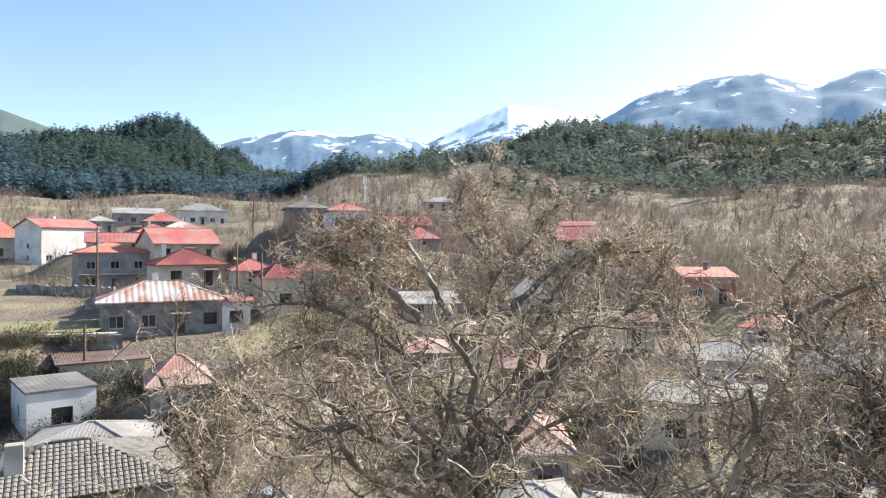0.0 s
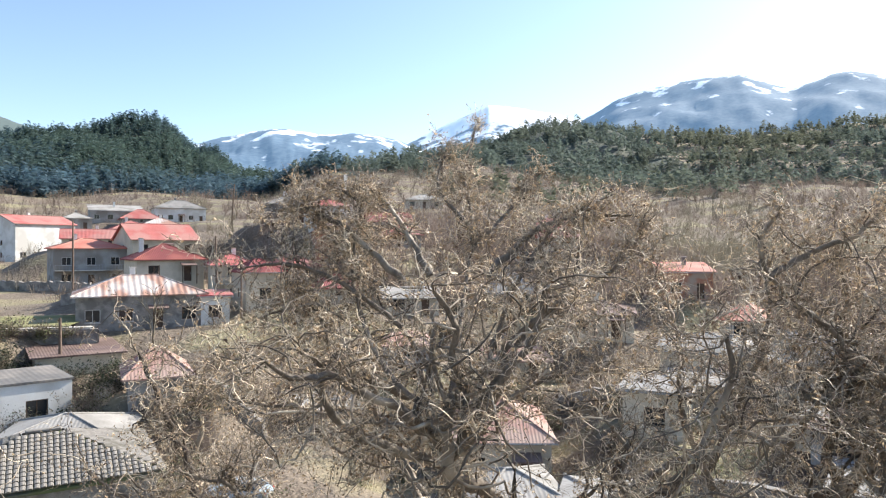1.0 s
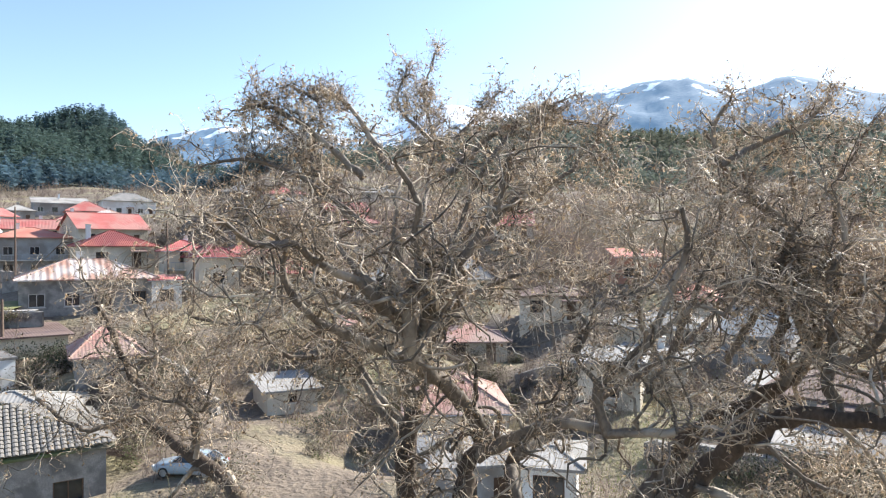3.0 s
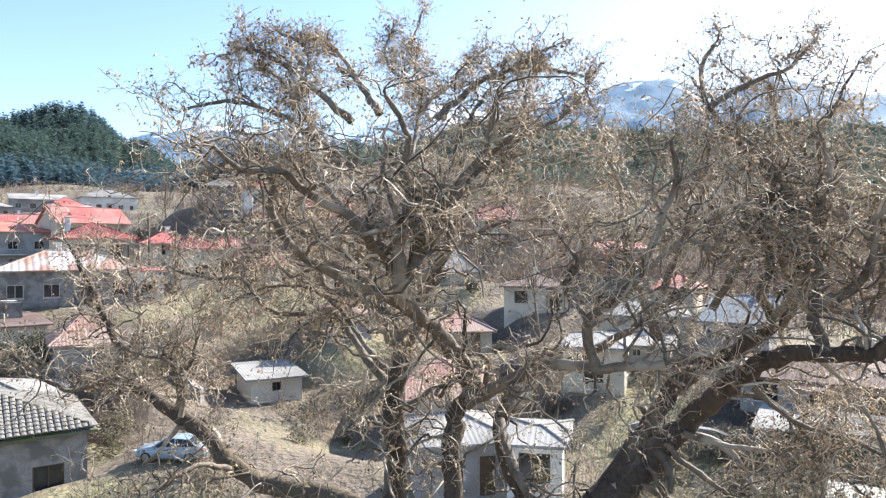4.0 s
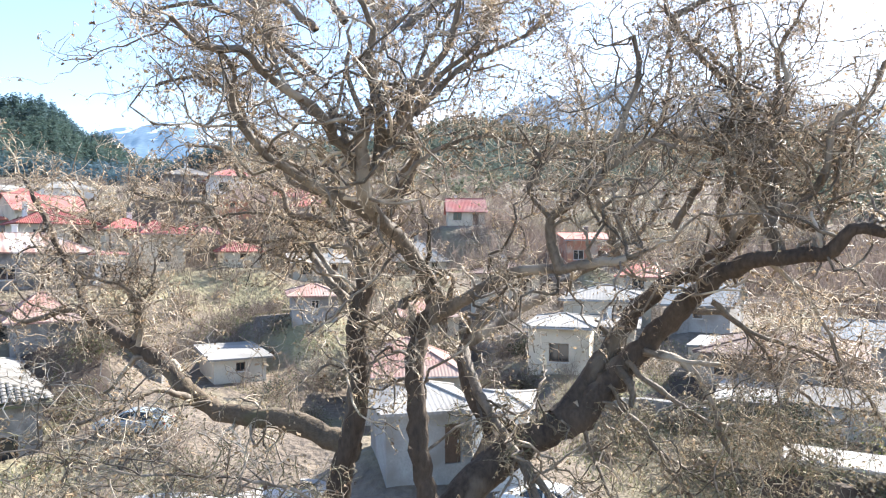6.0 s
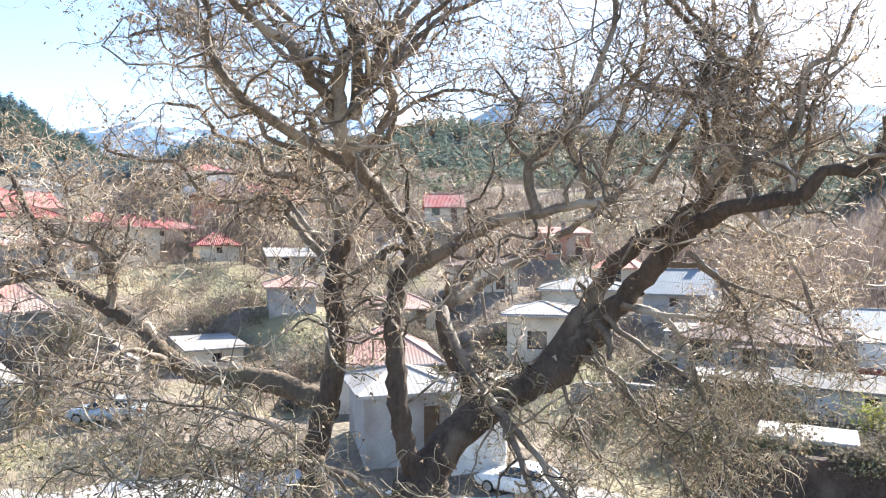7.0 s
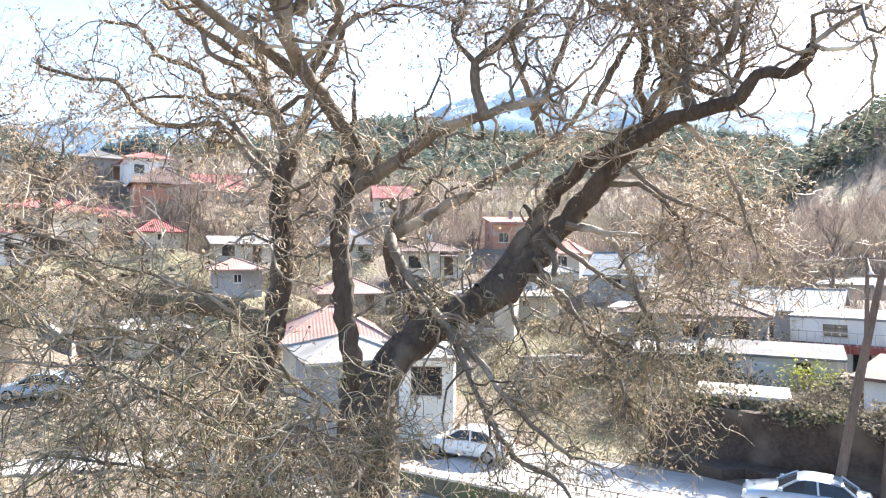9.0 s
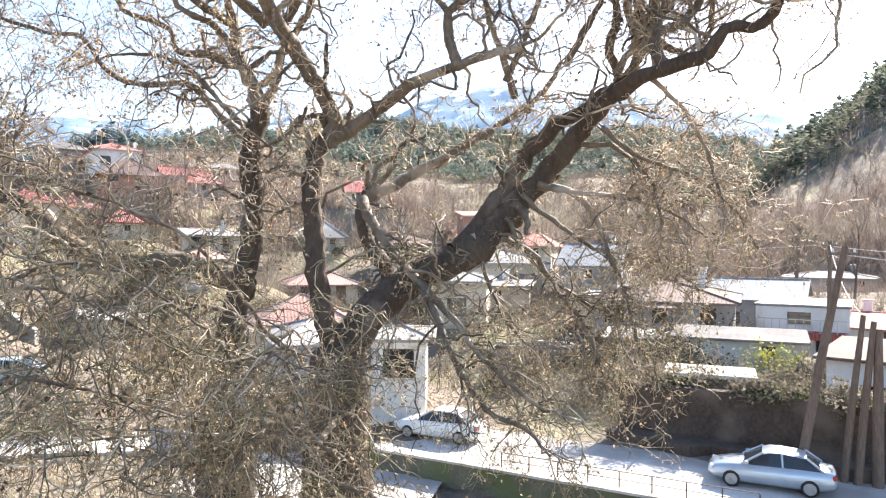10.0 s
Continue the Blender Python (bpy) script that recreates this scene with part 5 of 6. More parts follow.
for i in range(15):
    u = i / 14
    px, py = 27.2 + (17.0 - 27.2) * u, 14.5 + (26.6 - 14.5) * u
    shrub(px + srng.normal(0, 0.3), py + srng.normal(0, 0.3), 2.3, srng.uniform(0.5, 1.1), 1.5, M["ivy"], "tangled ivy spilling over the retaining wall", "ivy", True, srng, 44)
# shrubs and field walls among the houses
for i in range(70):
    h = HOUSES[int(srng.integers(0, len(HOUSES)))]
    a, q = srng.uniform(0, 2 * math.pi), max(h[3], h[4]) * srng.uniform(0.75, 1.3) + 1
    px, py = h[0] + q * math.cos(a), h[1] + q * math.sin(a)
    if abs((px - 18) * 0.71 + (py - 19) * 0.70) < 6 or min(math.hypot(px - k[0], py - k[1]) - max(k[3], k[4]) * 0.62 for k in HOUSES) < 0:
        continue
    tall = srng.uniform(1.2, 3.2)
    if srng.random() < 0.35:
        shrub(px, py, float(ground(px, py)), tall * 0.7, tall * 0.8, M["ivy"], "dull green evergreen shrub among the houses", "shrub", True, srng, 34)
    else:
        shrub(px, py, float(ground(px, py)), tall * 1.3, tall * 0.6, M["brush"], "leafless grey-brown shrub among the houses", "shrub", False, srng, 44)


# thicket between the road wall and the houses, and below the lawn terrace
for i in range(96):
    if i >= 60:
        px, py = srng.uniform(-16, 14), srng.uniform(33, 74)
        if abs((px - 18) * 0.71 + (py - 19) * 0.70) < 6:
            continue
    elif i < 46:
        px, py = srng.uniform(13, 31), srng.uniform(24, 38)
        if (px - 18) * 0.71 + (py - 19) * 0.70 < 7.5:
            continue
    else:
        u = srng.uniform(0, 1)
        px, py = -50 + 19 * u + srng.normal(0, 0.4), 59.6 + 4.2 * u + srng.normal(0, 0.8)
    if min(math.hypot(px - k[0], py - k[1]) - max(k[3], k[4]) * 0.6 for k in HOUSES) < 0:
        continue
    tall = srng.uniform(1.0, 2.4)
    shrub(px, py, float(ground(px, py)), tall, tall * 0.9, M["ivy"], "dense dull brown-green undergrowth shrub", "shrub", i % 3 > 0, srng, 40)

# growth that hangs over the terrace wall
for i in range(13):
    u = (i + srng.uniform(0.1, 0.9)) / 13
    px, py = -48 + 16.5 * u, 61.9 + 3.6 * u + srng.normal(0, 0.15)
    shrub(px, py, 7.6, srng.uniform(0.9, 1.7), 1.6, M["ivy"], "tangled growth hanging over the stone terrace wall", "shrub", i % 4 > 0, srng, 40)
# dark sheets that stand for shade under the terrace and between houses, overgrown with shrubs
def shade_patch(cx, cy, rx, ry, seed):
    """An uneven soil-coloured sheet laid on the ground to imitate shade."""
    V = [(cx, cy, float(ground(cx, cy)) + 0.06)]
    F = []
    for j in range(1, 7):
        for i in range(26):
            a = i / 26 * 2 * math.pi
            k = j / 6 * (1 + 0.22 * math.sin(3 * a + seed) + 0.12 * math.sin(7 * a + seed * 2))
            x, y = cx + rx * k * math.cos(a), cy + ry * k * math.sin(a)
            V.append((x, y, float(ground(x, y)) + (0.10 if j < 6 else -0.15)))
    for i in range(26):
        F.append((0, 1 + i, 1 + (i + 1) % 26))
    me_faces = F + [(1 + 26 * j + i, 27 + 26 * j + i, 27 + 26 * j + (i + 1) % 26, 1 + 26 * j + (i + 1) % 26) for j in range(5) for i in range(26)]
    bm = bmesh.new()
    vs = [bm.verts.new(p) for p in V]
    for f in me_faces:
        bm.faces.new([vs[i] for i in f])
    return tagged(new("shade_sheet", bm_mesh("shade_sheet", bm, M["soil"])), "dark soil-coloured sheet standing for shade between the houses", "ground", kind="structure")


shade_patch(-34, 55, 7, 5, 1.0)
shade_patch(-31, 48.5, 4, 4, 2.0)
shade_patch(-19, 49, 5, 5, 3.0)
shade_patch(24, 40, 5, 4, 4.0)
for cx, cy, sx, sy, count in ((-33.5, 54.5, 3.6, 2.6, 16), (-31, 49, 1.8, 2.0, 7), (-19, 49, 3.4, 3.0, 12), (25, 41, 5, 4, 10), (-10, 60, 4, 4, 12)):
    for i in range(count):
        px, py = cx + srng.normal(0, sx), cy + srng.normal(0, sy)
        if min(math.hypot(px - k[0], py - k[1]) - max(k[3], k[4]) * 0.6 for k in HOUSES) < 0:
            continue
        tall = srng.uniform(1.2, 2.8)
        shrub(px, py, float(ground(px, py)), tall, tall * 0.9, M["ivy"], "dark tangled undergrowth shrub on the shaded bank", "shrub", i % 2 == 0, srng, 40)


# dark evergreen growth, added to darken the shade under the terrace wall and behind the white sheds
for cx, cy, sx, sy, count in ((-35.5, 57.5, 3.2, 1.4, 20), (-37.0, 53.0, 2.2, 2.2, 10), (-26.0, 57.0, 2.6, 1.6, 9), (-26.5, 49.5, 1.0, 1.0, 4), (21.5, 31.5, 2.2, 1.8, 9), (27.5, 36.0, 2.6, 1.6, 7)):
    for i in range(count):
        px, py = cx + srng.normal(0, sx), cy + srng.normal(0, sy)
        if min(math.hypot(px - k[0], py - k[1]) - max(k[3], k[4]) * 0.56 for k in HOUSES) < 0:
            continue
        tall = srng.uniform(1.4, 2.6)
        shrub(px, py, float(ground(px, py)), tall, tall * 0.9, M["evergreen"], "dense dark evergreen bush added to darken the shaded bank", "shrub", True, srng, 44)


for i in range(64):
    px, py = srng.uniform(-24, 16), srng.uniform(40, 100)
    if min(math.hypot(px - k[0], py - k[1]) - max(k[3], k[4]) * 0.6 for k in HOUSES) < 0:
        continue
    tall = srng.uniform(1.2, 3.0)
    mat, word = (M["evergreen"], "dark evergreen bush on the garden slope") if i % 4 == 0 else (M["ivy"], "dull brown-green bush on the garden slope")
    shrub(px, py, float(ground(px, py)), tall, tall * 0.9, mat, word, "shrub", i % 3 > 0 or i % 4 == 0, srng, 36)


def field_wall(p, q, h, mat, label):
    """A dry-stone wall that follows the ground, with a ragged top."""
    n = max(6, int(math.hypot(q[0] - p[0], q[1] - p[1]) / 0.6))
    t = np.array((q[0] - p[0], q[1] - p[1])) / math.hypot(q[0] - p[0], q[1] - p[1])
    s = np.array((-t[1], t[0])) * 0.25
    V, F = [], []
    for i in range(n + 1):
        c0 = np.array(p) + (np.array(q) - np.array(p)) * i / n
        z = float(ground(c0[0], c0[1]))
        top = z + h * srng.uniform(0.85, 1.1)
        for e in (c0 - s, c0 + s):
            V += [(e[0], e[1], top), (e[0], e[1], z - 1.2)]
    for i in range(n):
        a, b = i * 4, i * 4 + 4
        F += [(a, a + 2, b + 2, b), (a + 2, a + 3, b + 3, b + 2), (a + 1, a, b, b + 1)]
    F += [(0, 1, 3, 2), (n * 4, n * 4 + 2, n * 4 + 3, n * 4 + 1)]
    tagged(new("garden_wall", mesh_from("garden_wall", V, F, mat)), label, "wall", kind="structure")


field_wall((-46, 88), (-33, 86), 1.3, M["stone"], "dark dry-stone garden wall")
field_wall((-70, 112), (-52, 108), 1.5, M["stone"], "dark dry-stone garden wall")
field_wall((-27, 57), (-12, 52), 1.2, M["stone"], "dark dry-stone garden wall")
field_wall((12, 60), (30, 54), 1.3, M["stone"], "dark dry-stone garden wall")
field_wall((16, 40), (24, 33), 1.1, M["stone"], "dark dry-stone garden wall")
for i in range(16):
    px, py = srng.uniform(-40, -20), srng.uniform(98, 122)
    if min(math.hypot(px - k[0], py - k[1]) - max(k[3], k[4]) * 0.6 for k in HOUSES) > 0:
        tall = srng.uniform(2.5, 4.5)
        shrub(px, py, float(ground(px, py)), tall, tall * 0.8, M["brush"], "large leafless grey shrub on the slope", "shrub", False, srng, 60)
new_slab = box("slab_roof", -1.9, 1.9, -1.3, 1.3, 2.55, 2.72, M["concrete"], 0.03)
slab = thing("pump_house", pose(20.6, 25.3, 0.2, 0, 0, -40), "small concrete outbuilding with a pale flat roof", "outbuilding")
part("roof", new_slab, slab)
part("wall", box("wall", -1.7, 1.7, -1.1, 1.1, -0.4, 2.55, M["grey"], 0.02), slab)


# ---- cars ----
def car(x, y, z, turn, paint, label):
    """A saloon, front along +x, built of body, cabin, wheels and lamps."""
    ob = thing("car", pose(x, y, z, 0, 0, turn) @ Matrix.Diagonal((0.9, 0.9, 0.9, 1)), label, "car", "parked cars")
    st = [(-2.22, 0.60, 0.42, 0.78), (-2.12, 0.74, 0.30, 0.93), (-1.6, 0.84, 0.22, 0.98), (-0.9, 0.87, 0.20, 0.97), (0.0, 0.88, 0.20, 0.94), (0.9, 0.87, 0.20, 0.92), (1.45, 0.84, 0.22, 0.86), (2.0, 0.74, 0.26, 0.74), (2.22, 0.58, 0.36, 0.60)]
    bm = bmesh.new()
    rings = []
    for sx, hw, zb, zt in st:
        zm = zb + (zt - zb) * 0.55
        pts = [(-hw * 0.86, zb), (-hw, zb + 0.12), (-hw * 1.0, zm), (-hw * 0.93, zt - 0.05), (-hw * 0.8, zt), (0, zt + 0.03), (hw * 0.8, zt), (hw * 0.93, zt - 0.05), (hw, zm), (hw, zb + 0.12), (hw * 0.86, zb)]
        rings.append([bm.verts.new((sx, a, b)) for a, b in pts])
    for r0, r1 in zip(rings, rings[1:]):
        for i in range(len(r0)):
            j = (i + 1) % len(r0)
            bm.faces.new((r0[i], r0[j], r1[j], r1[i]))
    bm.faces.new(rings[0])
    bm.faces.new(rings[-1][::-1])
    body = part("body", bm_mesh("body", bm, paint, True), ob)
    cab = [(-1.75, 0.74, 0.95), (-1.05, 0.60, 1.40), (0.05, 0.60, 1.44), (0.95, 0.72, 0.93)]
    bm = bmesh.new()
    low = [(-1.75, 0.95), (-1.05, 0.95), (0.1, 0.93), (1.0, 0.90)]
    high = [(-1.15, 1.36), (-0.85, 1.40), (0.0, 1.41), (0.25, 1.35)]
    L = [[bm.verts.new((a, s * 0.76, b)) for a, b in low] for s in (-1, 1)]
    U = [[bm.verts.new((a, s * 0.58, b)) for a, b in high] for s in (-1, 1)]
    for k in range(2):
        for i in range(3):
            bm.faces.new((L[k][i], L[k][i + 1], U[k][i + 1], U[k][i]))
    bm.faces.new((L[0][0], U[0][0], U[1][0], L[1][0]))
    bm.faces.new((L[0][3], L[1][3], U[1][3], U[0][3]))
    bm.faces.new((U[0][0], U[0][1], U[0][2], U[0][3], U[1][3], U[1][2], U[1][1], U[1][0]))
    part("cabin_glass", bm_mesh("cabin_glass", bm, M["glass"]), ob, "dark glass cabin")
    bm = bmesh.new()
    g = [(-1.22, 1.36), (-0.85, 1.43), (-0.3, 1.46), (0.05, 1.44), (0.30, 1.36)]
    top = [[bm.verts.new((a, s * q, b + lift)) for a, b in g] for s, q, lift in ((-1, 0.62, -0.05), (-1, 0.5, 0.0), (1, 0.5, 0.0), (1, 0.62, -0.05))]
    for r0, r1 in zip(top, top[1:]):
        for i in range(len(g) - 1):
            bm.faces.new((r0[i], r0[i + 1], r1[i + 1], r1[i]))
    part("roof", bm_mesh("roof", bm, paint, True), ob)
    pil = []
    for s in (-1, 1):
        pil += [[(-1.78, s * 0.77, 0.95), (-1.18, s * 0.60, 1.38)], [(-0.42, s * 0.775, 0.94), (-0.38, s * 0.60, 1.42)], [(1.02, s * 0.77, 0.90), (0.27, s * 0.60, 1.37)]]
    for a in pil:
        v, f = tubes(np.array([a], float), np.full((1, 2), 0.045), 6)
        part("pillar", mesh_from("pillar", v, f, paint), ob)
    for wx in (-1.32, 1.36):
        for s in (-1, 1):
            bm = bmesh.new()
            m = Matrix.Translation((wx, s * 0.80, 0.31)) @ pose(0, 0, 0, 90, 0, 0)
            bmesh.ops.create_cone(bm, cap_ends=True, segments=24, radius1=0.31, radius2=0.31, depth=0.2, matrix=m)
            bmesh.ops.bevel(bm, geom=[e for e in bm.edges if len(e.link_faces) == 2 and any(len(f.verts) > 4 for f in e.link_faces)], offset=0.03, segments=2, affect="EDGES")
            tyre = part("wheel", bm_mesh("wheel", bm, M["rubber"]), ob, "black tyre")
            bm = bmesh.new()
            for k in range(7):
                a = k * 2 * math.pi / 7
                bmesh.ops.create_cube(bm, size=1, matrix=Matrix.Translation((wx, s * 0.905, 0.31)) @ Matrix.Rotation(a, 4, "Y") @ Matrix.LocRotScale((0.1, 0, 0), None, (0.2, 0.02, 0.06)))
            bmesh.ops.create_cone(bm, cap_ends=True, segments=16, radius1=0.22, radius2=0.2, depth=0.02, matrix=Matrix.Translation((wx, s * 0.897, 0.31)) @ pose(0, 0, 0, 90, 0, 0))
            part("rim", bm_mesh("rim", bm, M["metal"]), tyre)
    for s in (-1, 1):
        part("headlight", box("headlight", 2.02, 2.16, s * 0.62 - 0.14, s * 0.62 + 0.14, 0.58, 0.71, M["clear_lens"], 0.03), ob, "clear headlight")
        part("tail_light", box("tail_light", -2.19, -2.06, s * 0.62 - 0.13, s * 0.62 + 0.13, 0.68, 0.86, M["red_lens"], 0.03), ob, "red tail light")
        part("mirror", box("mirror", 0.75, 0.92, s * 0.90 - 0.09, s * 0.90 + 0.09, 0.95, 1.07, paint, 0.03), ob)
    return ob


M["white_paint"] = material("white_car_paint", (0.68, 0.68, 0.66), (0.72, 0.72, 0.70), 1, 0.3, 0, 4, coat=0.5)
M["teal_paint"] = material("blue_car_paint", (0.30, 0.37, 0.42), (0.34, 0.41, 0.46), 1, 0.3, 0, 4, coat=0.5)
car(18.2, 19.2, 0.06, 136, M["silver"], "silver-blue saloon car parked on the road")
car(9.0, 28.4, 0.06, 138, M["white_paint"], "white car parked on the road beside the tree")
car(-10.6, 39.2, float(ground(-10.6, 39.2)), 170, M["teal_paint"], "pale blue-grey car parked on dry grass")


# ---- poles and wires ----
def pole(x, y, z, top, label, r=0.13, arms=1, name="utility_pole"):
    ob = thing(name, pose(x, y, z), label, "pole", "utility poles")
    p = np.array([(0, 0, -0.6), (top[0] * 0.5, top[1] * 0.5, top[2] * 0.5), top], float)
    v, f = tubes(p[None], np.array([[r * 1.15, r, r * 0.72]]), 10)
    part("shaft", mesh_from("shaft", v, f, M["pole"]), ob)
    for k in range(arms):
        zz = top[2] - 0.25 - k * 0.5
        u = zz / top[2]
        cx, cy = top[0] * u, top[1] * u
        part("crossarm", box("crossarm", cx - 0.6, cx + 0.6, cy - 0.05, cy + 0.05, zz - 0.05, zz + 0.05, M["pole"], 0.01), ob)
        for s in (-0.5, 0, 0.5):
            bm = bmesh.new()
            bmesh.ops.create_cone(bm, cap_ends=True, segments=8, radius1=0.05, radius2=0.03, depth=0.14, matrix=Matrix.Translation((cx + s, cy, zz + 0.12)))
            part("insulator", bm_mesh("insulator", bm, M["clear_lens"]), ob, "pale insulator")
    return ob


def wire(p, q, sag, r=0.018):
    u = np.linspace(0, 1, 14)[:, None]
    P = np.array(p) * (1 - u) + np.array(q) * u
    P[:, 2] -= sag * 4 * (u * (1 - u))[:, 0]
    v, f = tubes(P[None], np.full((1, 14), r), 5)
    tagged(new("cable", mesh_from("cable", v, f, M["cable"])), "pale overhead cable strung between poles", "cable", "overhead cables")


pole(19.6, 19.4, 0.5, (1.5, -0.6, 7.9), "leaning dark wooden utility pole above the wall", 0.15, 1)
pole(33.8, 31.2, 1.0, (0.1, 0.0, 7.8), "dark wooden utility pole beside the white house", 0.13, 1)
pole(20.9, 18.7, 0.2, (0.36, -0.5, 5.8), "leaning grey wooden strut pole", 0.12, 0)
pole(21.15, 18.35, 0.2, (0.3, -0.4, 5.6), "leaning grey wooden strut pole beside the garage", 0.13, 0)
pole(21.6, 17.9, 0.2, (0.0, 0.0, 5.3), "dark wooden pole beside the garage", 0.17, 0)
pole(-41.9, 150, 21.5, (0.6, 0, 8.6), "slim wooden pole above the upper houses", 0.16, 0)
pole(-50.7, 100, 10.5, (0.0, 0, 9.5), "slim dark pole in front of the orange-roofed house", 0.13, 0)
pole(-25.8, 86, 9.5, (-0.2, 0, 8.0), "slim dark pole between the red-roofed houses", 0.13, 0)
pole(-21.2, 80, 7.0, (0.0, 0, 9.2), "slim pale pole in front of the small red-roofed house", 0.11, 0)
pole(-31.5, 60, 5.0, (0.0, 0, 4.9), "yellowish metal flue pole over the dark red shed", 0.14, 0, "flue_pole")
def mast(x, y, height):
    """A slim white radio mast with panels and a drum."""
    z = float(ground(x, y))
    ob = thing("radio_mast", pose(x, y, z), "slim white radio mast among bare trees", "mast")
    v, f = tubes(np.array([[(0, 0, -0.5), (0, 0, height)]], float), np.array([[0.28, 0.18]]), 10)
    part("shaft", mesh_from("shaft", v, f, M["white"]), ob)
    for a in (0, 120, 240):
        part("antenna_panel", box("antenna_panel", 0.35, 0.6, -0.22, 0.22, height - 2.6, height - 0.3, M["white"], 0.03), ob, "white antenna panel", pose(0, 0, 0, 0, 0, a - 90))
    bm = bmesh.new()
    bmesh.ops.create_cone(bm, cap_ends=True, segments=16, radius1=0.55, radius2=0.5, depth=0.35, matrix=Matrix.Translation((0.1, -0.5, height - 4.2)) @ pose(0, 0, 0, 90, 0, 0))
    part("dish", bm_mesh("dish", bm, M["white"]), ob, "white drum dish")


mast(-27.5, 240.0, 9.5)
wire((21.1, 18.8, 8.3), (33.9, 31.2, 8.6), 0.5)
wire((21.1, 18.8, 8.1), (34.0, 8.0, 8.0), 0.6)
wire((33.9, 31.2, 8.6), (20.0, 52.0, 9.0), 0.6)
wire((33.9, 31.2, 8.5), (60.0, 34.0, 9.0), 0.7)
wire((21.26, 18.2, 6.0), (33.9, 31.2, 8.5), 0.6)


# ---- woods ----
def pine_templates(rng, count=7, clumps=25):
    """Pines one metre high: a bare stem and an uneven crown of many small needle clumps with gaps."""
    out = []
    for _ in range(count):
        V, F = [(0.02, 0, 0), (-0.01, 0.02, 0), (-0.01, -0.02, 0), (0, 0, 0.9)], [(0, 1, 3), (1, 2, 3), (2, 0, 3)]
        wide, low = rng.uniform(0.2, 0.3), rng.uniform(0.12, 0.3)
        for k in range(clumps):
            u = (k + rng.random()) / clumps
            q = (wide * (1 - u) ** 0.6 + 0.03) * rng.uniform(0.45, 1.1)
            a = rng.uniform(0, 2 * math.pi)
            c = np.array((q * math.cos(a), q * math.sin(a), low + (0.97 - low) * u))
            d = np.array((math.cos(a), math.sin(a), rng.uniform(-0.5, 0.3)))
            side = np.array((-math.sin(a), math.cos(a), rng.normal(0, 0.3)))
            w = 0.125 * (1 - 0.45 * u) * rng.uniform(0.7, 1.4)
            F.append((len(V), len(V) + 1, len(V) + 2))
            V.extend([c - side * w - d * w * 0.7, c + side * w - d * w * 0.7, c + d * w + np.array((0, 0, w * rng.uniform(-0.4, 1.0)))])
        out.append((np.array(V, float), np.array(F)))
    return out


def brush_templates(rng, count=7, shoots_n=8, side_n=3):
    """Bare shrubs and saplings, one metre high: shoots that fan from the foot, with short side twigs."""
    out = []
    for _ in range(count):
        V, F = [], []

        def blade(s, d, ln, wd):
            side = np.cross(d, rng.normal(0, 1, 3))
            side *= wd / (np.linalg.norm(side) + 1e-9)
            F.append((len(V), len(V) + 1, len(V) + 2))
            V.extend([s - side, s + side, s + d * ln])

        for _ in range(shoots_n):
            a, lean, ln = rng.uniform(0, 2 * math.pi), abs(rng.normal(0, 0.6)), rng.uniform(0.55, 0.95)
            d = np.array((math.cos(a) * math.sin(lean), math.sin(a) * math.sin(lean), math.cos(lean)))
            s = np.array((rng.normal(0, 0.08), rng.normal(0, 0.08), 0))
            blade(s, d, ln, 0.013)
            for _ in range(side_n):
                q = d + rng.normal(0, 0.55, 3) + np.array((0, 0, 0.15))
                blade(s + d * ln * rng.uniform(0.25, 0.95), q / np.linalg.norm(q), rng.uniform(0.15, 0.4), 0.008)
        out.append((np.array(V, float), np.array(F)))
    return out


def pick_spots(n, az0, az1, r0, r1, rng, keep):
    a, r = np.radians(rng.uniform(az0, az1, n)), np.sqrt(rng.uniform(r0 * r0, r1 * r1, n))
    x, y = r * np.sin(a), r * np.cos(a)
    ok = keep(x, y, np.degrees(a), r)
    for h in HOUSES:
        ok &= np.hypot(x - h[0], y - h[1]) > max(h[3], h[4]) * 0.75
    x, y = x[ok], y[ok]
    return np.stack([x, y, ground(x, y) - 0.1], -1)


wrng = np.random.default_rng(8)
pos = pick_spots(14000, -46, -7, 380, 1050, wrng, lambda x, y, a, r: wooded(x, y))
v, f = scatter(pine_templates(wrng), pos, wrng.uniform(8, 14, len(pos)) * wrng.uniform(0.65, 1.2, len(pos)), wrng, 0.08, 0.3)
tagged(new("pine_wood", mesh_from("pine_wood", v, f, M["pine"])), "dense dark pine wood on the hill, tinted blue for haze", "forest", kind="stuff")
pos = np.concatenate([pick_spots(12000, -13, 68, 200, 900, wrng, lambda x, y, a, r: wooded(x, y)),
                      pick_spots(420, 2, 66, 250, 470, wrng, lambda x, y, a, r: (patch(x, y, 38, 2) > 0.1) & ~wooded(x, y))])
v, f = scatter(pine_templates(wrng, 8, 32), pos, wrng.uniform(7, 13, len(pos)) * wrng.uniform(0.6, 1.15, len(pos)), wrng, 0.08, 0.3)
tagged(new("pine_wood", mesh_from("pine_wood", v, f, M["hazy_pine"])), "pine wood over the slope, lightened to grey-green for haze", "forest", kind="stuff")
brush = brush_templates(wrng)
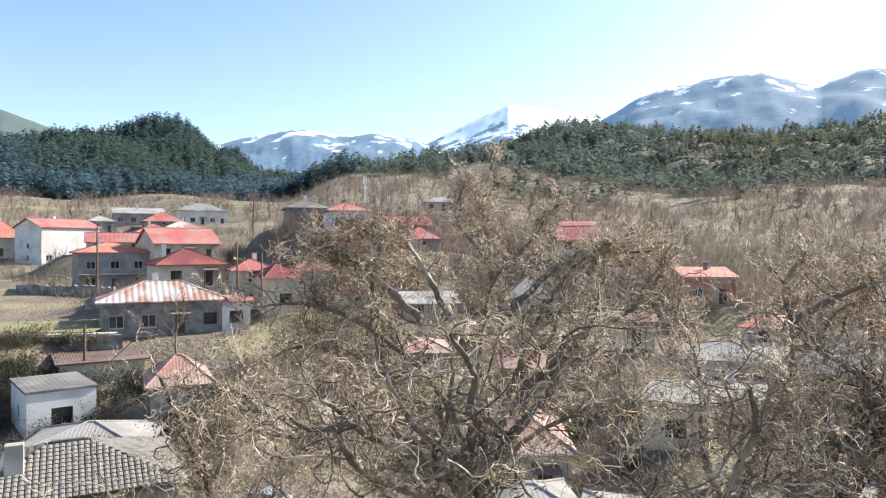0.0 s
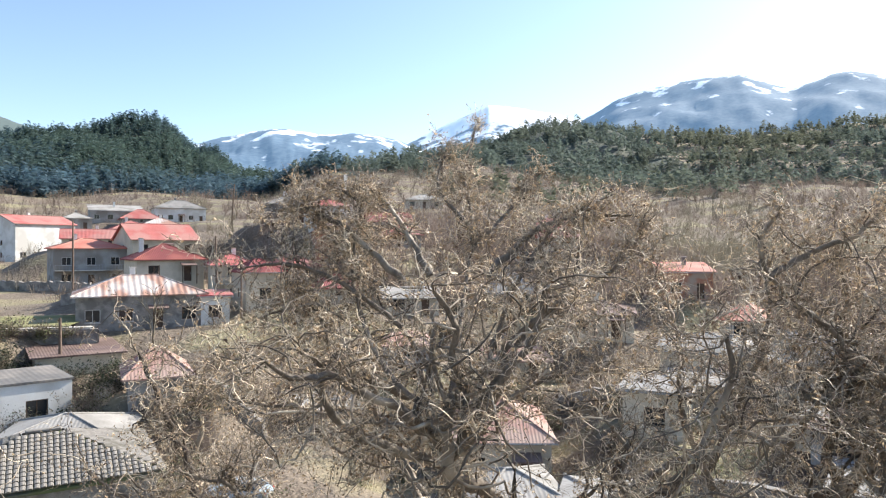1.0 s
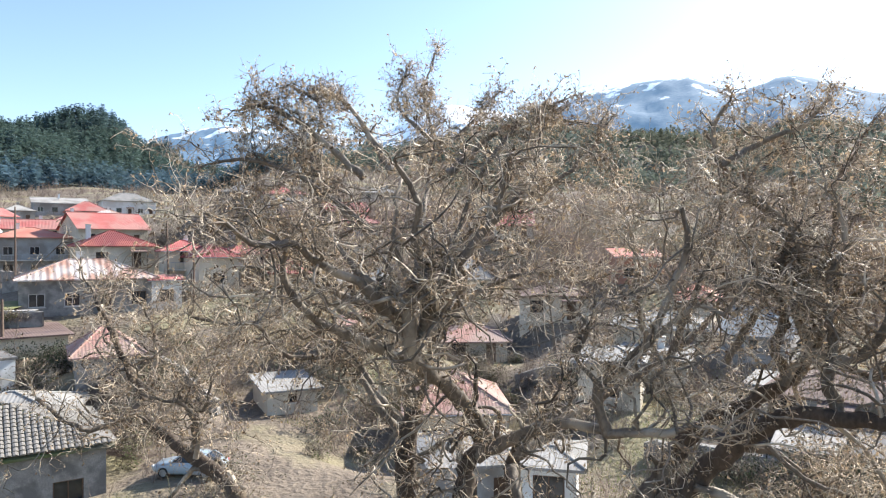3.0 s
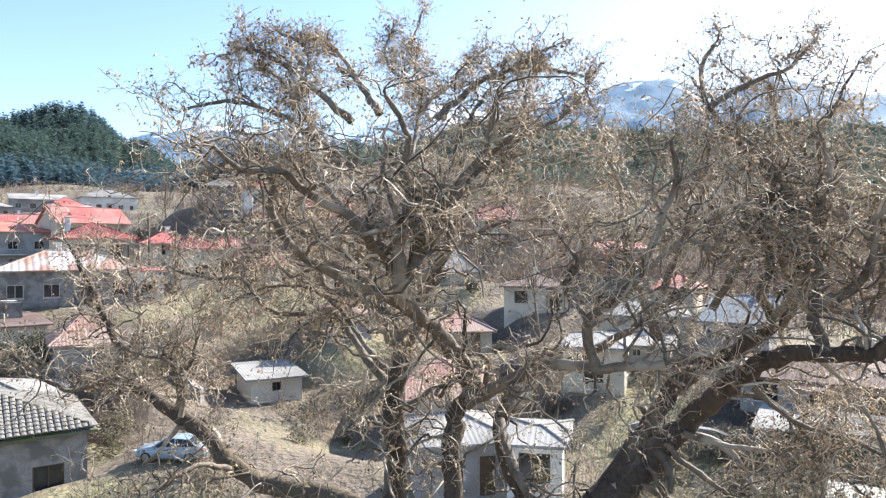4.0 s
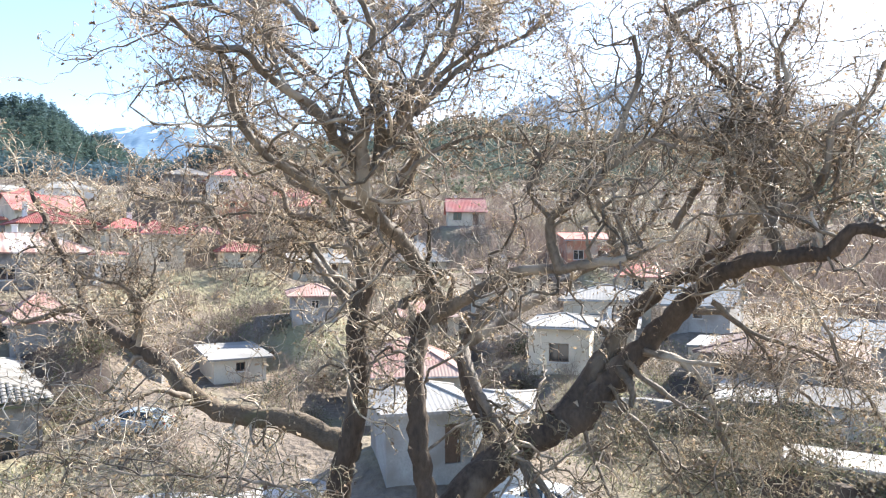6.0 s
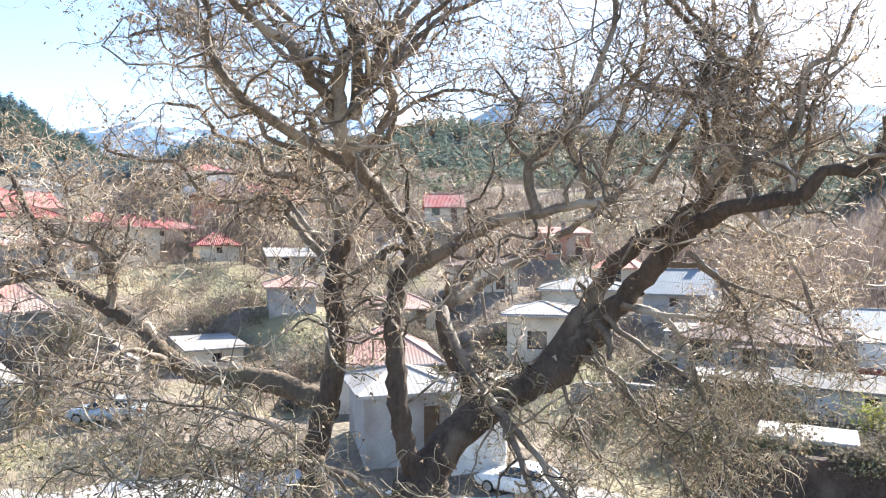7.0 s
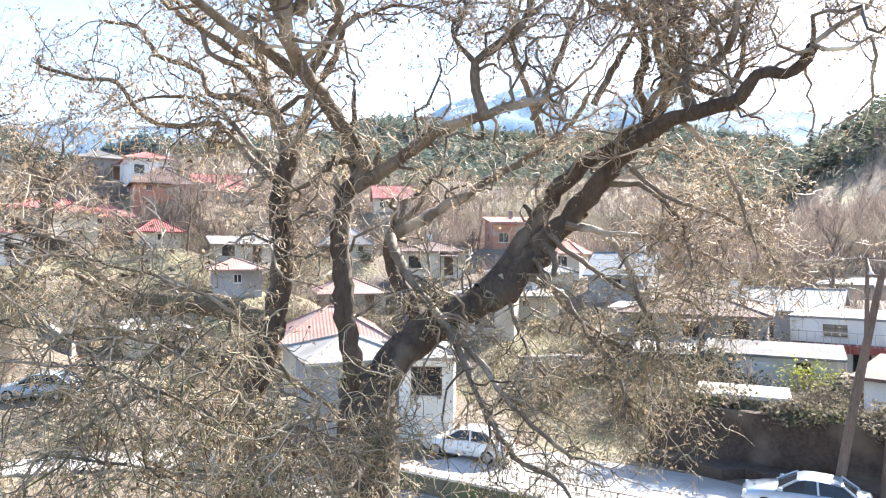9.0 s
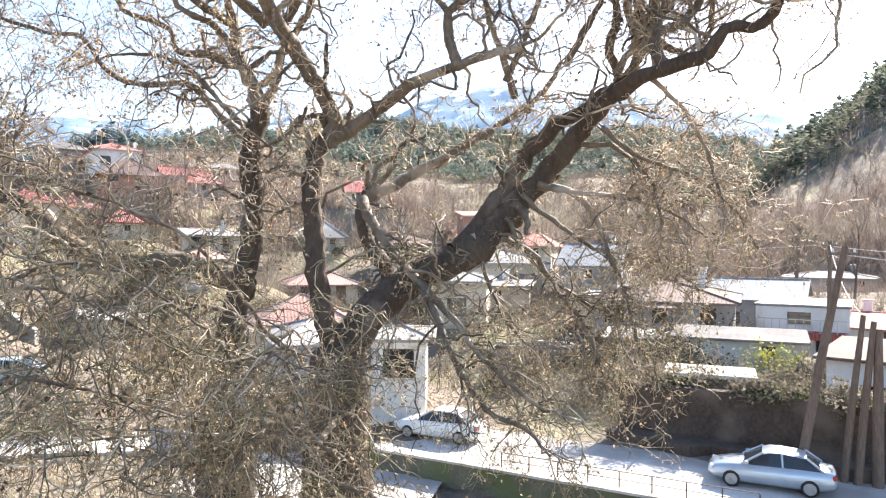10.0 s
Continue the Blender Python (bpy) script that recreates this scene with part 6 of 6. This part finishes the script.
spots = [pick_spots(6500, -40, 66, 95, 420, wrng, lambda x, y, a, r: (patch(x, y, 30, 1) > -0.75) & ((a > -14) | (r > 215))),
         pick_spots(1500, 12, 58, 52, 130, wrng, lambda x, y, a, r: np.min([np.hypot(x - k[0], y - k[1]) - max(k[3], k[4]) * 0.62 for k in HOUSES], axis=0) > 0),
         pick_spots(7500, -44, 66, 26, 190, wrng, lambda x, y, a, r: (patch(x, y, 14, 2) > -0.7) & (np.abs((x - 18) * 0.71 + (y - 19) * 0.70) > 5))]
spots.append(pick_spots(1500, -22, 8, 50, 112, wrng, lambda x, y, a, r: patch(x, y, 12, 5) > -0.8))
spots.append(pick_spots(4400, 0, 64, 120, 430, wrng, lambda x, y, a, r: patch(x, y, 22, 4) > -0.9))
pos = np.concatenate(spots)
size = np.where(np.hypot(pos[:, 0], pos[:, 1]) > 95, wrng.uniform(2.0, 5.5, len(pos)) * np.where(wrng.random(len(pos)) < 0.2, 1.6, 1.0), wrng.uniform(0.7, 2.8, len(pos)))
far_az, far_r = np.degrees(np.arctan2(pos[:, 0], pos[:, 1])), np.hypot(pos[:, 0], pos[:, 1])
size *= np.where((far_az < -13) & (far_r > 60) & (far_r < 225), 0.5, 1.0)
v, f = scatter(brush, pos, size, wrng, 0.08)
tagged(new("bare_brush", mesh_from("bare_brush", v, f, M["brush"])), "grey-brown leafless brush and saplings", "brush", kind="stuff")
# bare trees on the slopes behind the houses
def bare_templates(rng, count=5):
    out = []
    for _ in range(count):
        trunk = grow(np.zeros((1, 3)), np.array([[0, 0, 1.0]]), np.array([0.75]), 6, 0.10, 0.05, rng)
        s1, w1, _ = shoots(trunk, 9, rng, 0.45, 0.3)
        b1 = grow(s1, w1, rng.uniform(0.25, 0.5, 9), 4, 0.2, 0.10, rng)
        s2, w2, _ = shoots(b1, 5, rng, 0.45, 0.2)
        b2 = grow(s2, w2, rng.uniform(0.1, 0.25, 45), 3, 0.25, 0.08, rng)
        sets = [tubes(trunk, np.linspace(0.022, 0.008, 6)[None], 4), tubes(b1, np.full((9, 4), 0.007) * np.linspace(1, 0.5, 4), 3), tubes(b2, np.full((45, 3), 0.004) * np.linspace(1, 0.6, 3), 3)]
        out.append(joined(sets))
    return out


pos = np.concatenate([pick_spots(190, -40, 60, 90, 330, wrng, lambda x, y, a, r: (a > -16) | (r > 225)), pick_spots(60, -40, 50, 45, 120, wrng, lambda x, y, a, r: patch(x, y, 14, 2) > 0)])
v, f = scatter(bare_templates(wrng), pos, wrng.uniform(5, 10, len(pos)), wrng, 0.05)
tagged(new("bare_trees", mesh_from("bare_trees", v, f, M["brush"])), "leafless grey trees scattered over the slope", "trees", kind="stuff")
blades = [(np.array([(-0.05, 0, 0), (0.05, 0, 0), (0.08, 0.1, 1.0)]), np.array([(0, 1, 2)])), (np.array([(-0.05, 0, 0), (0.05, 0.03, 0), (-0.25, 0.1, 0.8)]), np.array([(0, 1, 2)]))]
pos = pick_spots(170000, -44, 62, 14, 70, wrng, lambda x, y, a, r: (patch(x, y, 9, 3) > -0.3) & (np.abs((x - 18) * 0.71 + (y - 19) * 0.70) > 4.5))
v, f = scatter(blades, pos, wrng.uniform(0.15, 0.45, len(pos)), wrng, 0.3)
tagged(new("dry_grass", mesh_from("dry_grass", v, f, M["grass"])), "dry yellow grass on the ground among the houses", "grass", kind="stuff")

tile_roof(TILE_HOUSE, TILE_SPEC)
